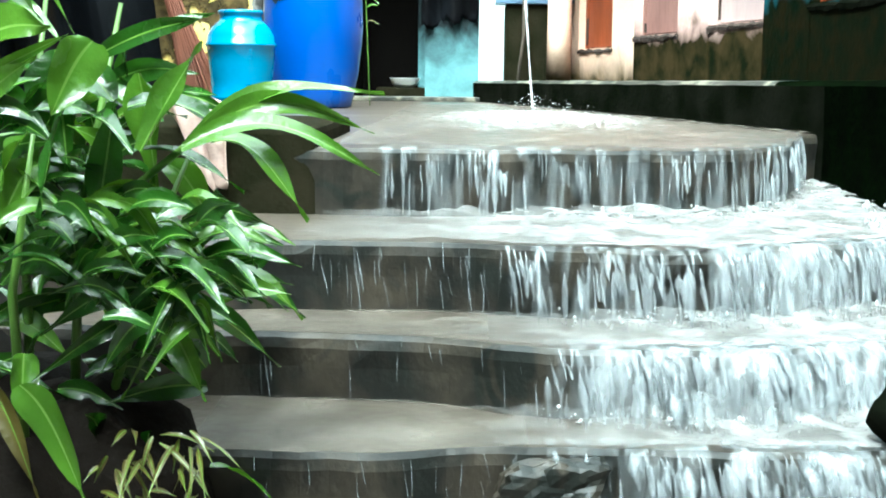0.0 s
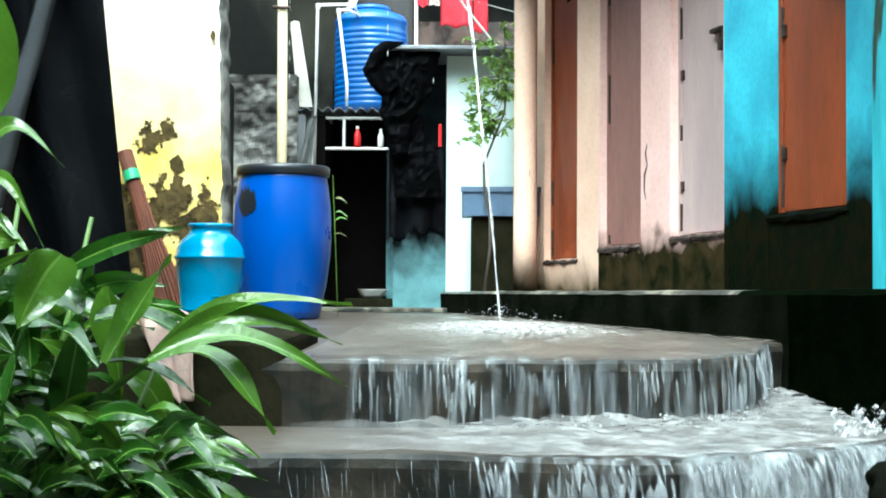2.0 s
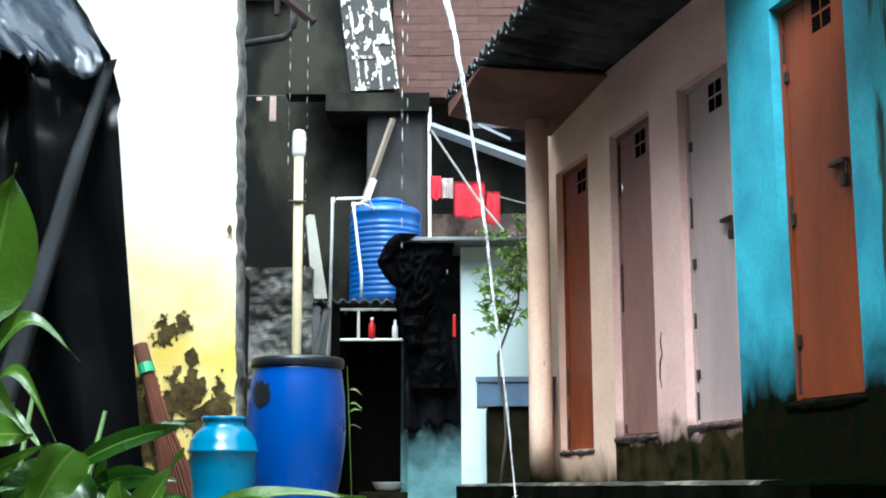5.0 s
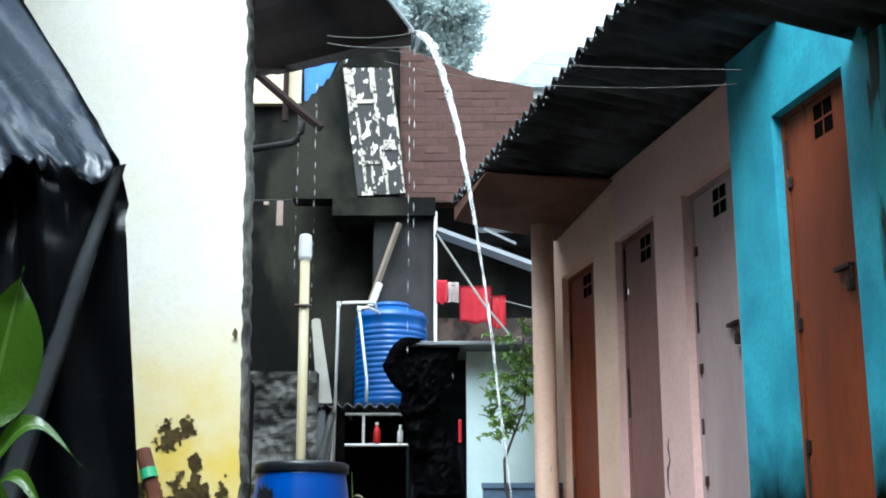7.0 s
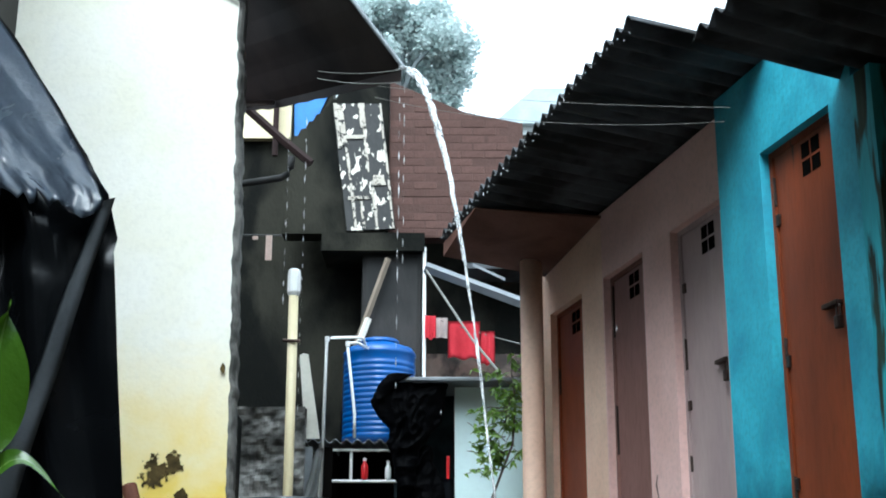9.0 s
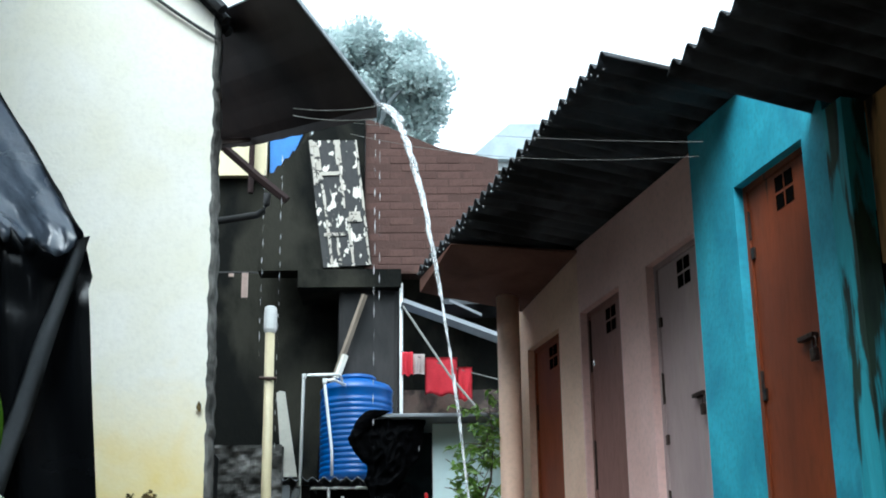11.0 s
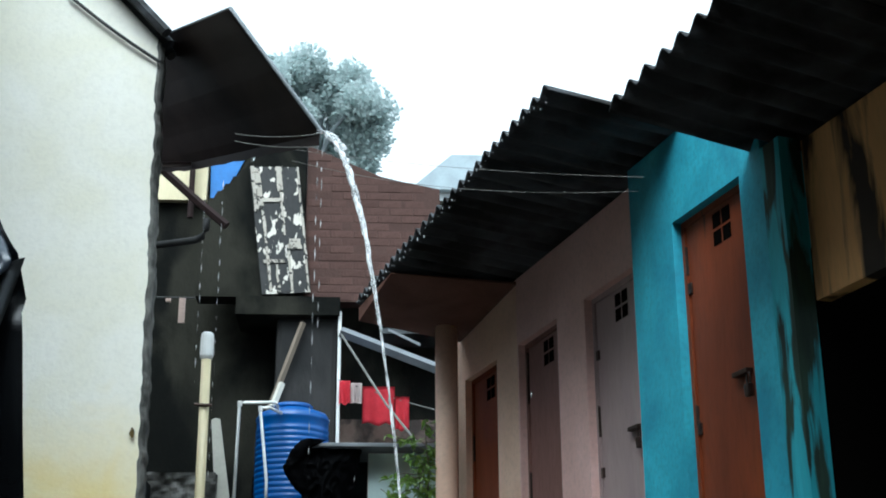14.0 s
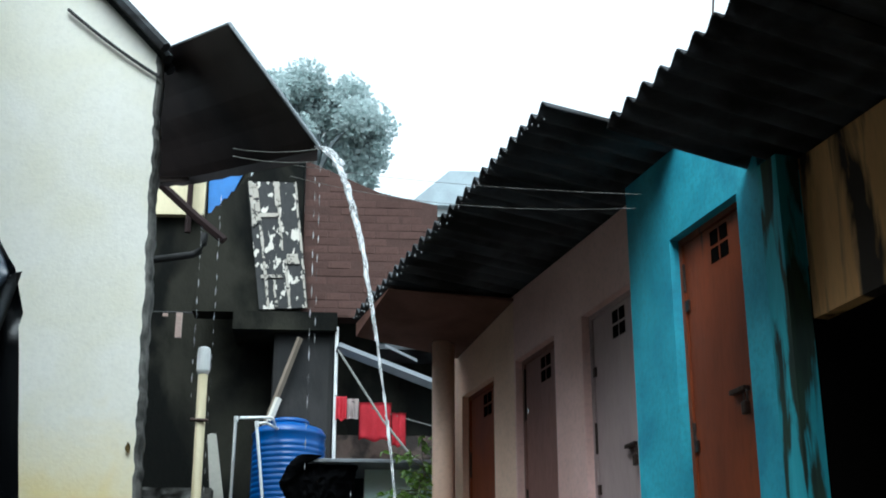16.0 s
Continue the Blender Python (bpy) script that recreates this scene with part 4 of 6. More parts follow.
bm = boxed(-0.95, 0.12, 9.98, 10.25, LAND, LAND + 0.035, bev=0.008)
solid("kerb", bm, M_PLINTHTOP, "low cement kerb in front of the shed", "kerb", kind="structure")

# ---------------------------------------------------------------- things in the yard
drum = thing("plastic_drum", "large blue plastic drum with a black rim on the wet yard", "drum", (-0.91, 7.78, LAND))
prof = [(0.20, 0.0), (0.222, 0.012), (0.232, 0.06), (0.262, 0.2), (0.284, 0.38), (0.291, 0.5), (0.288, 0.56), (0.285, 0.66), (0.270, 0.78), (0.262, 0.83), (0.262, 0.85)]
part("body", lathe(bmesh.new(), prof, (-0.91, 7.78, LAND), 56), M_DRUM, drum, smooth=True)
part("rim", lathe(bmesh.new(), [(0.262, 0.845), (0.276, 0.85), (0.278, 0.895), (0.268, 0.905), (0.245, 0.905), (0.24, 0.87), (0.20, 0.862)], (-0.91, 7.78, LAND), 56), M_DRUMLID, drum, "black plastic rim", smooth=True)
bm = bmesh.new()
grid = []
for i in range(19):
    u = -1 + 2 * i / 18
    col = []
    for k in range(2):
        a = radians(-90 - 40 + u * 15)
        h = 0.105 * math.sqrt(max(0.0, 1 - u * u)) * (0.75 + 0.6 * noise.noise((u * 6, k * 5, 1)))
        z = 0.68 + (h if k else -h)
        col.append(bm.verts.new((-0.91 + 0.287 * math.cos(a), 7.78 + 0.287 * math.sin(a), LAND + z)))
    grid.append(col)
for a, b in zip(grid, grid[1:]):
    bm.faces.new((a[0], b[0], b[1], a[1]))
r = bmesh.ops.extrude_face_region(bm, geom=bm.faces[:])
for v in r["geom"]:
    if isinstance(v, bmesh.types.BMVert):
        v.co += Vector((v.co.x + 0.91, v.co.y - 7.78, 0)).normalized() * 0.004
part("smear", bm, M_DRUMLID, drum, "black tar smear")

pot = thing("water_pot", "sky blue plastic water pot beside the drum", "water pot", (-1.24, 7.2, LAND))
prof = [(0.140, 0.0), (0.152, 0.008), (0.158, 0.05), (0.166, 0.058), (0.167, 0.068), (0.161, 0.076), (0.170, 0.16), (0.180, 0.25), (0.186, 0.335), (0.195, 0.343), (0.196, 0.354),
        (0.187, 0.362), (0.181, 0.40), (0.160, 0.440), (0.128, 0.472), (0.116, 0.482), (0.113, 0.510), (0.122, 0.516), (0.124, 0.530), (0.114, 0.536), (0.100, 0.534), (0.095, 0.49)]
part("body", lathe(bmesh.new(), prof, (-1.24, 7.2, LAND), 48), M_POT, pot, smooth=True)
for zc in (0.09, 0.27):
    for k in range(4):
        a = radians(-90 + 22)
        z = LAND + zc + k * 0.016
        c = Vector((-1.24 + 0.180 * math.cos(a), 7.2 + 0.180 * math.sin(a), z))
        part("grip_rib", boxed(c.x - 0.018, c.x + 0.018, c.y - 0.004, c.y + 0.02, z - 0.004, z + 0.004, bev=0.002), M_POT, pot)

broom = thing("stick_broom", "red-brown stick broom with green tape leaning on the wall", "broom", (-1.60, 7.95, LAND))
top, foot = Vector((-1.93, 8.10, 2.22)), Vector((-1.57, 7.86, LAND + 0.005))
bm = bmesh.new()
rng = random.Random(5)
for i in range(150):
    a, q = rng.random() * math.tau, math.sqrt(rng.random())
    off = Vector((math.cos(a), 0.7 * math.sin(a), 0.25 * math.cos(a))) * q
    ln = 1.0 - 0.12 * rng.random()
    p0, p1 = top + off * 0.035, top.lerp(foot, ln) + off * 0.12
    pm = top.lerp(foot, 0.45) + off * 0.05
    tube(bm, [p0, pm, p1], [0.006, 0.005, 0.003], 4)
part("bristles", bm, M_BROOM, broom)
part("binding", tubed([top.lerp(foot, 0.11), top.lerp(foot, 0.17)], 0.052, 14), M_GREEN, broom, "green tape binding")
part("butt", tubed([top.lerp(foot, -0.01), top.lerp(foot, 0.11)], 0.048, 14), M_BROOM, broom)

# rag over the block
bm = bmesh.new()
g = []
for i in range(17):
    u = i / 16
    col = []
    for k in range(25):
        v = k / 24
        x = -0.735 + 0.16 * (u - 0.5) * (1.15 - 0.75 * v) + 0.075 * v + 0.012 * math.sin(u * 14 + v * 3)
        if v < 0.3:
            y, z = 3.58 - 0.14 * v / 0.3, 1.288 + 0.06 * math.sin(v / 0.3 * 3.1) * (0.6 + 0.4 * abs(math.sin(u * 7)))
        else:
            y, z = 3.44 - 0.01 * math.sin(u * 9), 1.290 - (v - 0.3) * 0.27 * (1 - 0.2 * noise.noise((u * 4, 0, 0)))
        col.append(bm.verts.new((x, y + 0.012 * math.sin(u * 21 + v * 5), z + 0.008 * noise.noise((u * 7, v * 7, 0)))))
    g.append(col)
for a, b in zip(g, g[1:]):
    for k in range(24):
        bm.faces.new((a[k], b[k], b[k + 1], a[k + 1]))
bmesh.ops.solidify(bm, geom=bm.faces[:], thickness=0.006)
solid("rag", bm, M_RAG, "wet beige-pink rag hanging over the mossy block", "cloth", smooth=True)

# black polythene sheet
bm = bmesh.new()
g = []
for i in range(61):
    u = i / 60
    col = []
    for k in range(49):
        v = k / 48
        z = 1.2 + 3.9 * v
        if z < 3.03:
            xr, y = -1.14 - 0.108 * (z - 1.2), 5.0
        else:
            xr, y = -1.342 - 0.40 * (z - 3.03), 5.0 + 0.75 * (z - 3.03)
        x = xr - 1.7 * u
        rip = 0.05 * math.sin(u * 34 + 1.6 * math.sin(z * 1.7)) * min(1, 0.25 + u * 4) + 0.05 * noise.noise((u * 7, z * 1.3, 2))
        if 2.75 < z < 3.35:
            rip += 0.09 * noise.noise((u * 13, z * 6, 8)) + 0.03 * noise.noise((u * 30, z * 14, 3))
        elif z >= 3.03:
            rip *= 0.5
        sc = (y + rip) / 5.0 if z >= 3.03 else 1.0
        col.append(bm.verts.new((x * sc if z >= 3.03 else x, y + rip, z + (0.03 * noise.noise((u * 12, z * 3, 5)) if z > 2.7 else 0))))
    g.append(col)
for a, b in zip(g, g[1:]):
    for k in range(48):
        bm.faces.new((a[k], b[k], b[k + 1], a[k + 1]))
sheet = thing("polythene_sheet", "black polythene sheet hung as a rain screen", "plastic sheet", (-1.4, 5.0, 1.2))
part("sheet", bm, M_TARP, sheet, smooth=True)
bm = bmesh.new()
g = []
for i in range(91):
    u = i / 90
    hem = 3.02 - 0.06 * min(1.0, u * 4) + 0.20 * noise.noise((u * 11, 0, 7)) + 0.16 * abs(noise.noise((u * 31, 0, 3))) * min(1, u * 8)
    col = []
    for k in range(41):
        v = k / 40
        z = hem + (4.75 - hem) * v
        low = max(0.0, 1 - v * 3.2)
        xr = -1.342 - 0.40 * max(0.0, z - 3.03) - 0.006
        y = 4.93 + 0.75 * max(0.0, z - 3.03)
        pleat = 0.06 * (abs(math.sin(u * 17 - 2.2 * v + 1.6 * noise.noise((u * 3, v * 2, 1)))) ** 0.6 - 0.7) * min(1, u * 6) + 0.02 * abs(noise.noise((u * 24 - v * 4, v * 1.5, 6))) * min(1, u * 6)
        crumple = low * (0.05 * noise.noise((u * 14, z * 5, 8)) - 0.12 * abs(noise.noise((u * 30 + z * 4, z * 5, 3))) - 0.06 * abs(noise.noise((u * 60 - z * 9, z * 11, 3))))
        yy = y - 0.02 + pleat + crumple
        x = xr - 1.7 * u
        if z > 3.03:
            x *= y / 4.93
        col.append(bm.verts.new((x + 0.02 * low * noise.noise((u * 20, z * 9, 1)), yy, z)))
    g.append(col)
for a, b in zip(g, g[1:]):
    for k in range(40):
        bm.faces.new((a[k], b[k], b[k + 1], a[k + 1]))
bmesh.ops.solidify(bm, geom=bm.faces[:], thickness=0.003)
part("upper_sheet", bm, M_TARPTOP, sheet, "upper sheet with sky sheen in its grey colour, torn crumpled hem", smooth=True)
# lighter strip laid over the sheet as the highlight of its fold
bm = bmesh.new()
g = []
for i in range(25):
    v = i / 24
    p = Vector((-1.345, 4.93, 3.02)).lerp(Vector((-1.72, 4.90, 1.55)), v)
    w = 0.035 + 0.03 * v
    g.append([bm.verts.new(p + Vector((d * w, -0.02 * (1 - d * d) + 0.008 * math.sin(v * 17), 0.02 * d))) for d in (-1, -0.5, 0, 0.5, 1)])
for a, b in zip(g, g[1:]):
    for k in range(4):
        bm.faces.new((a[k], b[k], b[k + 1], a[k + 1]))
bmesh.ops.solidify(bm, geom=bm.faces[:], thickness=0.004)
part("fold", bm, M_FOLDGLINT, sheet, "lighter grey strip painted as the fold's highlight", smooth=True)

# ---------------------------------------------------------------- things at the washing shed
crate = thing("crate", "slate blue plastic crate on a dark stand", "crate", (0.43, 9.72, 1.93))
bm = boxed(0.20, 0.76, 9.58, 9.60, 1.93, 2.135)
for a in ((0.20, 0.215, 9.60, 9.93), (0.745, 0.76, 9.60, 9.93), (0.215, 0.745, 9.915, 9.93)):
    box(bm, *a, 1.93, 2.135)
box(bm, 0.215, 0.745, 9.60, 9.915, 1.93, 1.945)
part("tub", bm, M_CRATE, crate)
part("rim", boxed(0.185, 0.775, 9.565, 9.582, 2.105, 2.145, bev=0.004), M_CRATE, crate)
for k in range(5):
    x = 0.225 + k * 0.125
    part("rib", boxed(x, x + 0.012, 9.57, 9.58, 1.935, 2.104), M_CRATE, crate)
bm = boxed(0.27, 0.72, 9.62, 9.95, LAND, 1.925, bev=0.01)
solid("stand", bm, M_BLOCK, "dark mossy cement stand under the crate", "stand", kind="structure")

tank = thing("water_tank", "ribbed blue plastic water tank on a sheet-covered shelf", "water tank", (-0.58, 11.25, 2.90))
prof = [(0.30, 0.0)]
for k in range(14):
    z = 0.03 + k * 0.048
    prof += [(0.308, z), (0.316, z + 0.014), (0.316, z + 0.032), (0.308, z + 0.044)]
prof += [(0.310, 0.71), (0.310, 0.76), (0.318, 0.77), (0.318, 0.79), (0.29, 0.835), (0.18, 0.875), (0.15, 0.89), (0.02, 0.895)]
part("body", lathe(bmesh.new(), prof, (-0.565, 11.25, 2.90), 44), M_TANK, tank, smooth=True)
part("lid", lathe(bmesh.new(), [(0.17, 0.88), (0.17, 0.91), (0.15, 0.925), (0.02, 0.93)], (-0.565, 11.25, 2.90), 30), M_TANK, tank, smooth=True)


def world_fn(s_, o, z):
    return Vector((s_, o, z))


shelf = thing("tank_shelf", "shelf of white pipes covered by a corrugated sheet", "shelf", (-0.8, 10.9, LAND))
part("cover_sheet", corrugated(-1.14, -0.20, 10.55, 11.6, 2.845, 2.87, pitch=0.09, amp=0.016, thick=0.006, fn=world_fn), M_GREYTIN, shelf, smooth=True)
for x in (-1.0, -0.28):
    for y in (10.62, 11.5):
        part("post", tubed([(x, y, LAND), (x, y, 2.83)], 0.013, 8), M_PVC, shelf)
for pts in (((-1.0, 10.62, 2.53), (-0.28, 10.62, 2.53)), ((-1.0, 10.62, 2.78), (-0.28, 10.62, 2.78)), ((-0.75, 10.62, 2.53), (-0.75, 10.62, 2.78)), ((-1.0, 10.62, 2.53), (-1.0, 11.5, 2.53))):
    part("rail", tubed(pts, 0.012, 8), M_PVC, shelf)
part("sheet_flap", boxed(-1.16, -1.06, 10.58, 10.6, 2.35, 2.8, bev=0.004), M_GREYTIN, shelf)

pipes = thing("inlet_pipe", "white plastic pipes bent over the blue tank", "pipe", (-1.0, 10.6, 2.85))
part("riser", tubed([(-0.985, 10.56, 2.3), (-0.968, 10.56, 3.66), (-0.955, 10.56, 3.685), (-0.93, 10.56, 3.695), (-0.68, 10.56, 3.70), (-0.67, 10.62, 3.70), (-0.67, 11.0, 3.71)], 0.0125, 8), M_PVC, pipes, smooth=True)
part("drop", tubed([(-0.64, 10.8, 3.66), (-0.72, 10.56, 3.655), (-0.785, 10.56, 3.652), (-0.797, 10.56, 3.63), (-0.78, 10.56, 3.5), (-0.726, 10.56, 3.06), (-0.724, 10.56, 2.87)], 0.0125, 8), M_PVC, pipes, smooth=True)
for p in ((-0.965, 10.56, 3.685), (-0.795, 10.56, 3.645)):
    part("elbow", lathe(bmesh.new(), [(0.012, -0.022), (0.019, -0.02), (0.019, 0.02), (0.012, 0.022)], p, 10), M_PVC, pipes)


def bottle(x, y, z, h, r, material, label):
    b = thing("bottle", label, "bottle", (x, y, z), group="bottles on the rack")
    part("body", lathe(bmesh.new(), [(r * 0.8, 0), (r, 0.01), (r, h * 0.62), (r * 0.45, h * 0.8), (r * 0.4, h * 0.9)], (x, y, z), 14), material, b, smooth=True)
    part("cap", lathe(bmesh.new(), [(r * 0.5, h * 0.88), (r * 0.5, h), (r * 0.4, h * 1.01)], (x, y, z), 12), M_PVC, b)
    return b


bottle(-0.64, 10.62, 2.542, 0.17, 0.028, M_REDPL, "red plastic bottle on the white rack")
bottle(-0.45, 10.62, 2.542, 0.15, 0.024, M_PVC, "white plastic bottle on the white rack")
bottle(-0.34, 10.62, 2.542, 0.13, 0.02, M_PALEBOARD, "small pale bottle on the white rack")
br = thing("brush", "red plastic brush hanging on the shed wall", "brush", (0.03, 10.19, 2.5))
part("handle", boxed(0.02, 0.045, 10.175, 10.195, 2.50, 2.68, bev=0.006), M_REDPL, br)
part("head", boxed(0.012, 0.053, 10.165, 10.195, 2.44, 2.50, bev=0.006), M_REDPL, br)

# black polythene bundle under the shed roof, and the drape below it
bundle = thing("plastic_bundle", "crumpled black polythene slung over the end of the shed roof", "plastic sheet", (-0.3, 10.0, 2.3))
# outline of the hanging mass: height, west edge, east edge
SACK = [(3.222, -0.47, 0.03), (3.16, -0.53, 0.02), (3.10, -0.575, 0.012), (3.03, -0.55, 0.005), (2.96, -0.51, -0.01), (2.91, -0.46, -0.025), (2.87, -0.415, -0.06),
        (2.82, -0.425, -0.10), (2.77, -0.44, -0.14), (2.69, -0.41, -0.19), (2.60, -0.39, -0.20), (2.50, -0.37, -0.21), (2.42, -0.35, -0.22)]


def crumpled(outline, y, depth, seed, jag):
    """A bunched sheet between a west and an east outline, folded sharply."""
    bm = bmesh.new()
    g = []
    for k in range(70):
        q = k / 69 * (len(outline) - 1)
        i0 = min(int(q), len(outline) - 2)
        z, xa, xb = (a + (b - a) * (q - i0) for a, b in zip(outline[i0], outline[i0 + 1]))
        xa += jag * noise.noise((z * 13, seed, 0)) + 0.5 * jag * noise.noise((z * 31, seed, 1))
        xb += jag * noise.noise((z * 12, seed, 5)) + 0.5 * jag * noise.noise((z * 33, seed, 6))
        col = []
        for j in range(41):
            u = j / 40
            x = xa + (xb - xa) * u
            swell = math.sin(u * math.pi) ** 0.6
            fold = abs(noise.noise((x * 6 + z * 3, z * 5 - x * 4, seed))) + 0.5 * abs(noise.noise((x * 13 - z * 5, z * 11, seed + 3)))
            col.append(bm.verts.new((x, y - depth * swell * (1.15 - 1.1 * fold), z)))
        g.append(col)
    for a, b in zip(g, g[1:]):
        for j in range(40):
            bm.faces.new((a[j], b[j], b[j + 1], a[j + 1]))
    bmesh.ops.solidify(bm, geom=bm.faces[:], thickness=0.004)
    return bm


part("hood", crumpled(SACK, 10.05, 0.08, 2, 0.016), M_BAG, bundle)
part("roof_fold", crumpled([(3.285, -0.40, -0.30), (3.275, -0.43, -0.24), (3.24, -0.47, -0.30), (3.20, -0.50, -0.38), (3.14, -0.53, -0.42)], 9.945, 0.02, 4, 0.012), M_BAG, bundle)
part("tail", crumpled([(2.75, -0.36, -0.10), (2.6, -0.35, -0.07), (2.45, -0.34, 0.0), (2.3, -0.33, 0.03), (2.1, -0.31, 0.05)], 10.12, 0.05, 7, 0.02), M_BAG, bundle)
# grey cloth drooping from the edge of the small tin roof
bm = bmesh.new()
g = []
for i in range(13):
    u = i / 12
    col = []
    for k in range(17):
        v = k / 16
        x0, x1 = -0.975 - 0.13 * v, -0.925 - 0.05 * v
        fold = 0.02 * math.sin(u * 9 + v * 2) * (0.3 + v)
        col.append(bm.verts.new((x0 + (x1 - x0) * u + 0.01 * noise.noise((u * 3, v * 4, 2)), 10.05 + fold, 2.72 - 0.50 * v + 0.03 * noise.noise((u * 4, 0, 1)) * v)))
    g.append(col)
for a, b in zip(g, g[1:]):
    for k in range(16):
        bm.faces.new((a[k], b[k], b[k + 1], a[k + 1]))
bmesh.ops.solidify(bm, geom=bm.faces[:], thickness=0.005)
solid("hanging_rag", bm, M_GREYCLOTH, "grey wet rag hanging from the small tin roof", "cloth", smooth=True)
bm = bmesh.new()
g = []
for i in range(31):
    u = i / 30
    hem = 1.84 + 0.10 * noise.noise((u * 4, 2, 0)) + 0.05 * noise.noise((u * 13, 5, 0)) - (0.0 if u > 0.4 else 0.06)
    g.append([bm.verts.new((-0.36 + 0.43 * u, 10.185 + 0.02 * math.sin(u * 13 + z * 2) + 0.03 * noise.noise((u * 5, z * 3, 1)), z)) for z in [hem + (2.5 - hem) * k / 20 for k in range(21)]])
for a, b in zip(g, g[1:]):
    for k in range(20):
        bm.faces.new((a[k], b[k], b[k + 1], a[k + 1]))
bmesh.ops.solidify(bm, geom=bm.faces[:], thickness=0.004)
solid("drape", bm, M_DRAPE, "black polythene drape across the shed doorway", "plastic sheet", smooth=True)
# pale basin on the shed floor
bm = lathe(bmesh.new(), [(0.07, 0.0), (0.10, 0.03), (0.12, 0.07), (0.125, 0.075), (0.11, 0.07), (0.09, 0.03), (0.05, 0.012)], (-0.50, 10.5, LAND + 0.10), 28)
bm2 = boxed(-0.72, -0.32, 10.35, 10.7, LAND, LAND + 0.10, bev=0.01)
solid("floor_slab_shed", bm2, M_BLOCK, "low dark cement washing slab", "slab", kind="structure")
solid("basin", bm, M_PVC, "small white basin on the washing slab", "basin", smooth=True)

pole = thing("vent_pipe", "tall cream plastic pipe standing behind the drum", "pipe", (-1.065, 9.0, LAND))
part("shaft", tubed([(-1.063, 9.0, LAND), (-1.063, 9.0, 2.5), (-1.07, 9.0, 3.72)], 0.034, 16), M_CREAM, pole, smooth=True)
part("cap", tubed([(-1.07, 9.0, 3.66), (-1.07, 9.0, 3.685), (-1.07, 9.0, 3.80), (-1.07, 9.0, 3.845), (-1.07, 9.0, 3.855)], [0.036, 0.047, 0.047, 0.043, 0.03], 16), M_PVC, pole, "white pipe cap")
part("clamp", tubed([(-1.13, 8.96, 3.33), (-1.01, 8.96, 3.325)], 0.012, 8), M_METAL, pole)

bm = bmesh.new()
pts = ((-1.195, 3.56), (-1.165, 3.578), (-1.125, 3.57), (-1.01, 2.872), (-1.13, 2.872))
f0 = [bm.verts.new((x, 10.62, z)) for x, z in pts]
f1 = [bm.verts.new((x, 10.645, z)) for x, z in pts]
bm.faces.new(f0)
bm.faces.new(f1[::-1])
for k in range(5):
    bm.faces.new((f0[k], f0[(k + 1) % 5], f1[(k + 1) % 5], f1[k]))
solid("pale_plank", bm, M_PALEBOARD, "pale pointed plank standing on the tank shelf", "plank")
solid("plank", tubed([(-0.79, 11.42, 3.80), (-0.51, 11.42, 4.62)], 0.028, 4), M_WOOD, "grey wooden plank leaning on the column", "plank")
solid("plank", tubed([(-0.74, 11.2, 3.8), (-0.67, 11.25, 4.02)], 0.03, 4), M_PALEBOARD, "short pale plank end behind the tank", "plank")

weed = thing("weed", "small yellow-green weed growing behind the drum", "weed", (-0.60, 8.35, LAND))
part("stem", tubed([(-0.62, 8.35, LAND), (-0.64, 8.35, 1.7), (-0.66, 8.36, 2.12)], [0.003, 0.003, 0.002], 6), M_STEM, weed)
wr = random.Random(4)
for k in range(4):
    bm = bmesh.new()
    z = 1.75 + k * 0.07 + wr.uniform(-0.03, 0.03)
    sd = wr.choice((1, 1, -1))
    blade(bm, (-0.645, 8.35, z), (-0.645 + sd * wr.uniform(0.05, 0.09), 8.33, z + wr.uniform(-0.05, 0.03)), wr.uniform(0.014, 0.028), 0.2, wr.uniform(-0.5, 0.5), 5)
    part("leaf", bm, [M_LEAFDRY if k % 3 == 0 else M_LEAFPALE, M_RIB], weed, smooth=True)
for x0, x1, z0, z1 in ((-1.53, -1.49, 4.37, 4.40), (-1.425, -1.375, 4.20, 4.405)):
    solid("hung_cloth", boxed(x0, x1, 9.98, 9.995, z0, z1, bev=0.004), M_RAG, "beige cloth scrap hung in the dark passage", "cloth", group="cloth scraps in the passage")
solid("cloth_pole", tubed([(-2.6, 10.0, 4.42), (-1.3, 10.0, 4.41)], 0.007, 6), M_CABLE, "thin iron pole across the dark passage", "pole")

# ---------------------------------------------------------------- clothes line under the far porch
bm = boxed(-0.19, 1.6, 11.62, 11.8, LAND, 3.78)
solid("porch_wall", bm, M_PORCH, "low damp wall of the far porch", "wall", kind="structure")
solid("porch_pipe", tubed([(-0.18, 11.45, LAND), (-0.18, 11.45, 4.735)], 0.016, 8), M_PVC, "thin white porch post", "post")
solid("rafter", tubed([(-0.17, 11.42, 4.54), (0.80, 11.42, 4.17)], 0.05, 4), M_GREYTIN, "grey iron rafter of the far porch", "rafter", kind="structure")
bm = boxed(0.2, 1.5, 11.5, 12.0, 4.55, 4.60)
solid("porch_roof", bm, M_ROOF, "dark sheet roof over the far porch", "roof", kind="structure")
solid("clothes_line", tubed(arc_points((-0.18, 11.38, 4.085), (0.95, 11.38, 3.76), 0.02), 0.005, 6), M_ROPE, "thin line with washing", "clothes line")
solid("guy_rope", tubed([(-0.165, 11.4, 4.51), (0.234, 10.8, 3.742), (0.483, 10.1, 3.262)], 0.010, 6), M_ROPE, "pale rope slanting down to the shed roof", "rope")


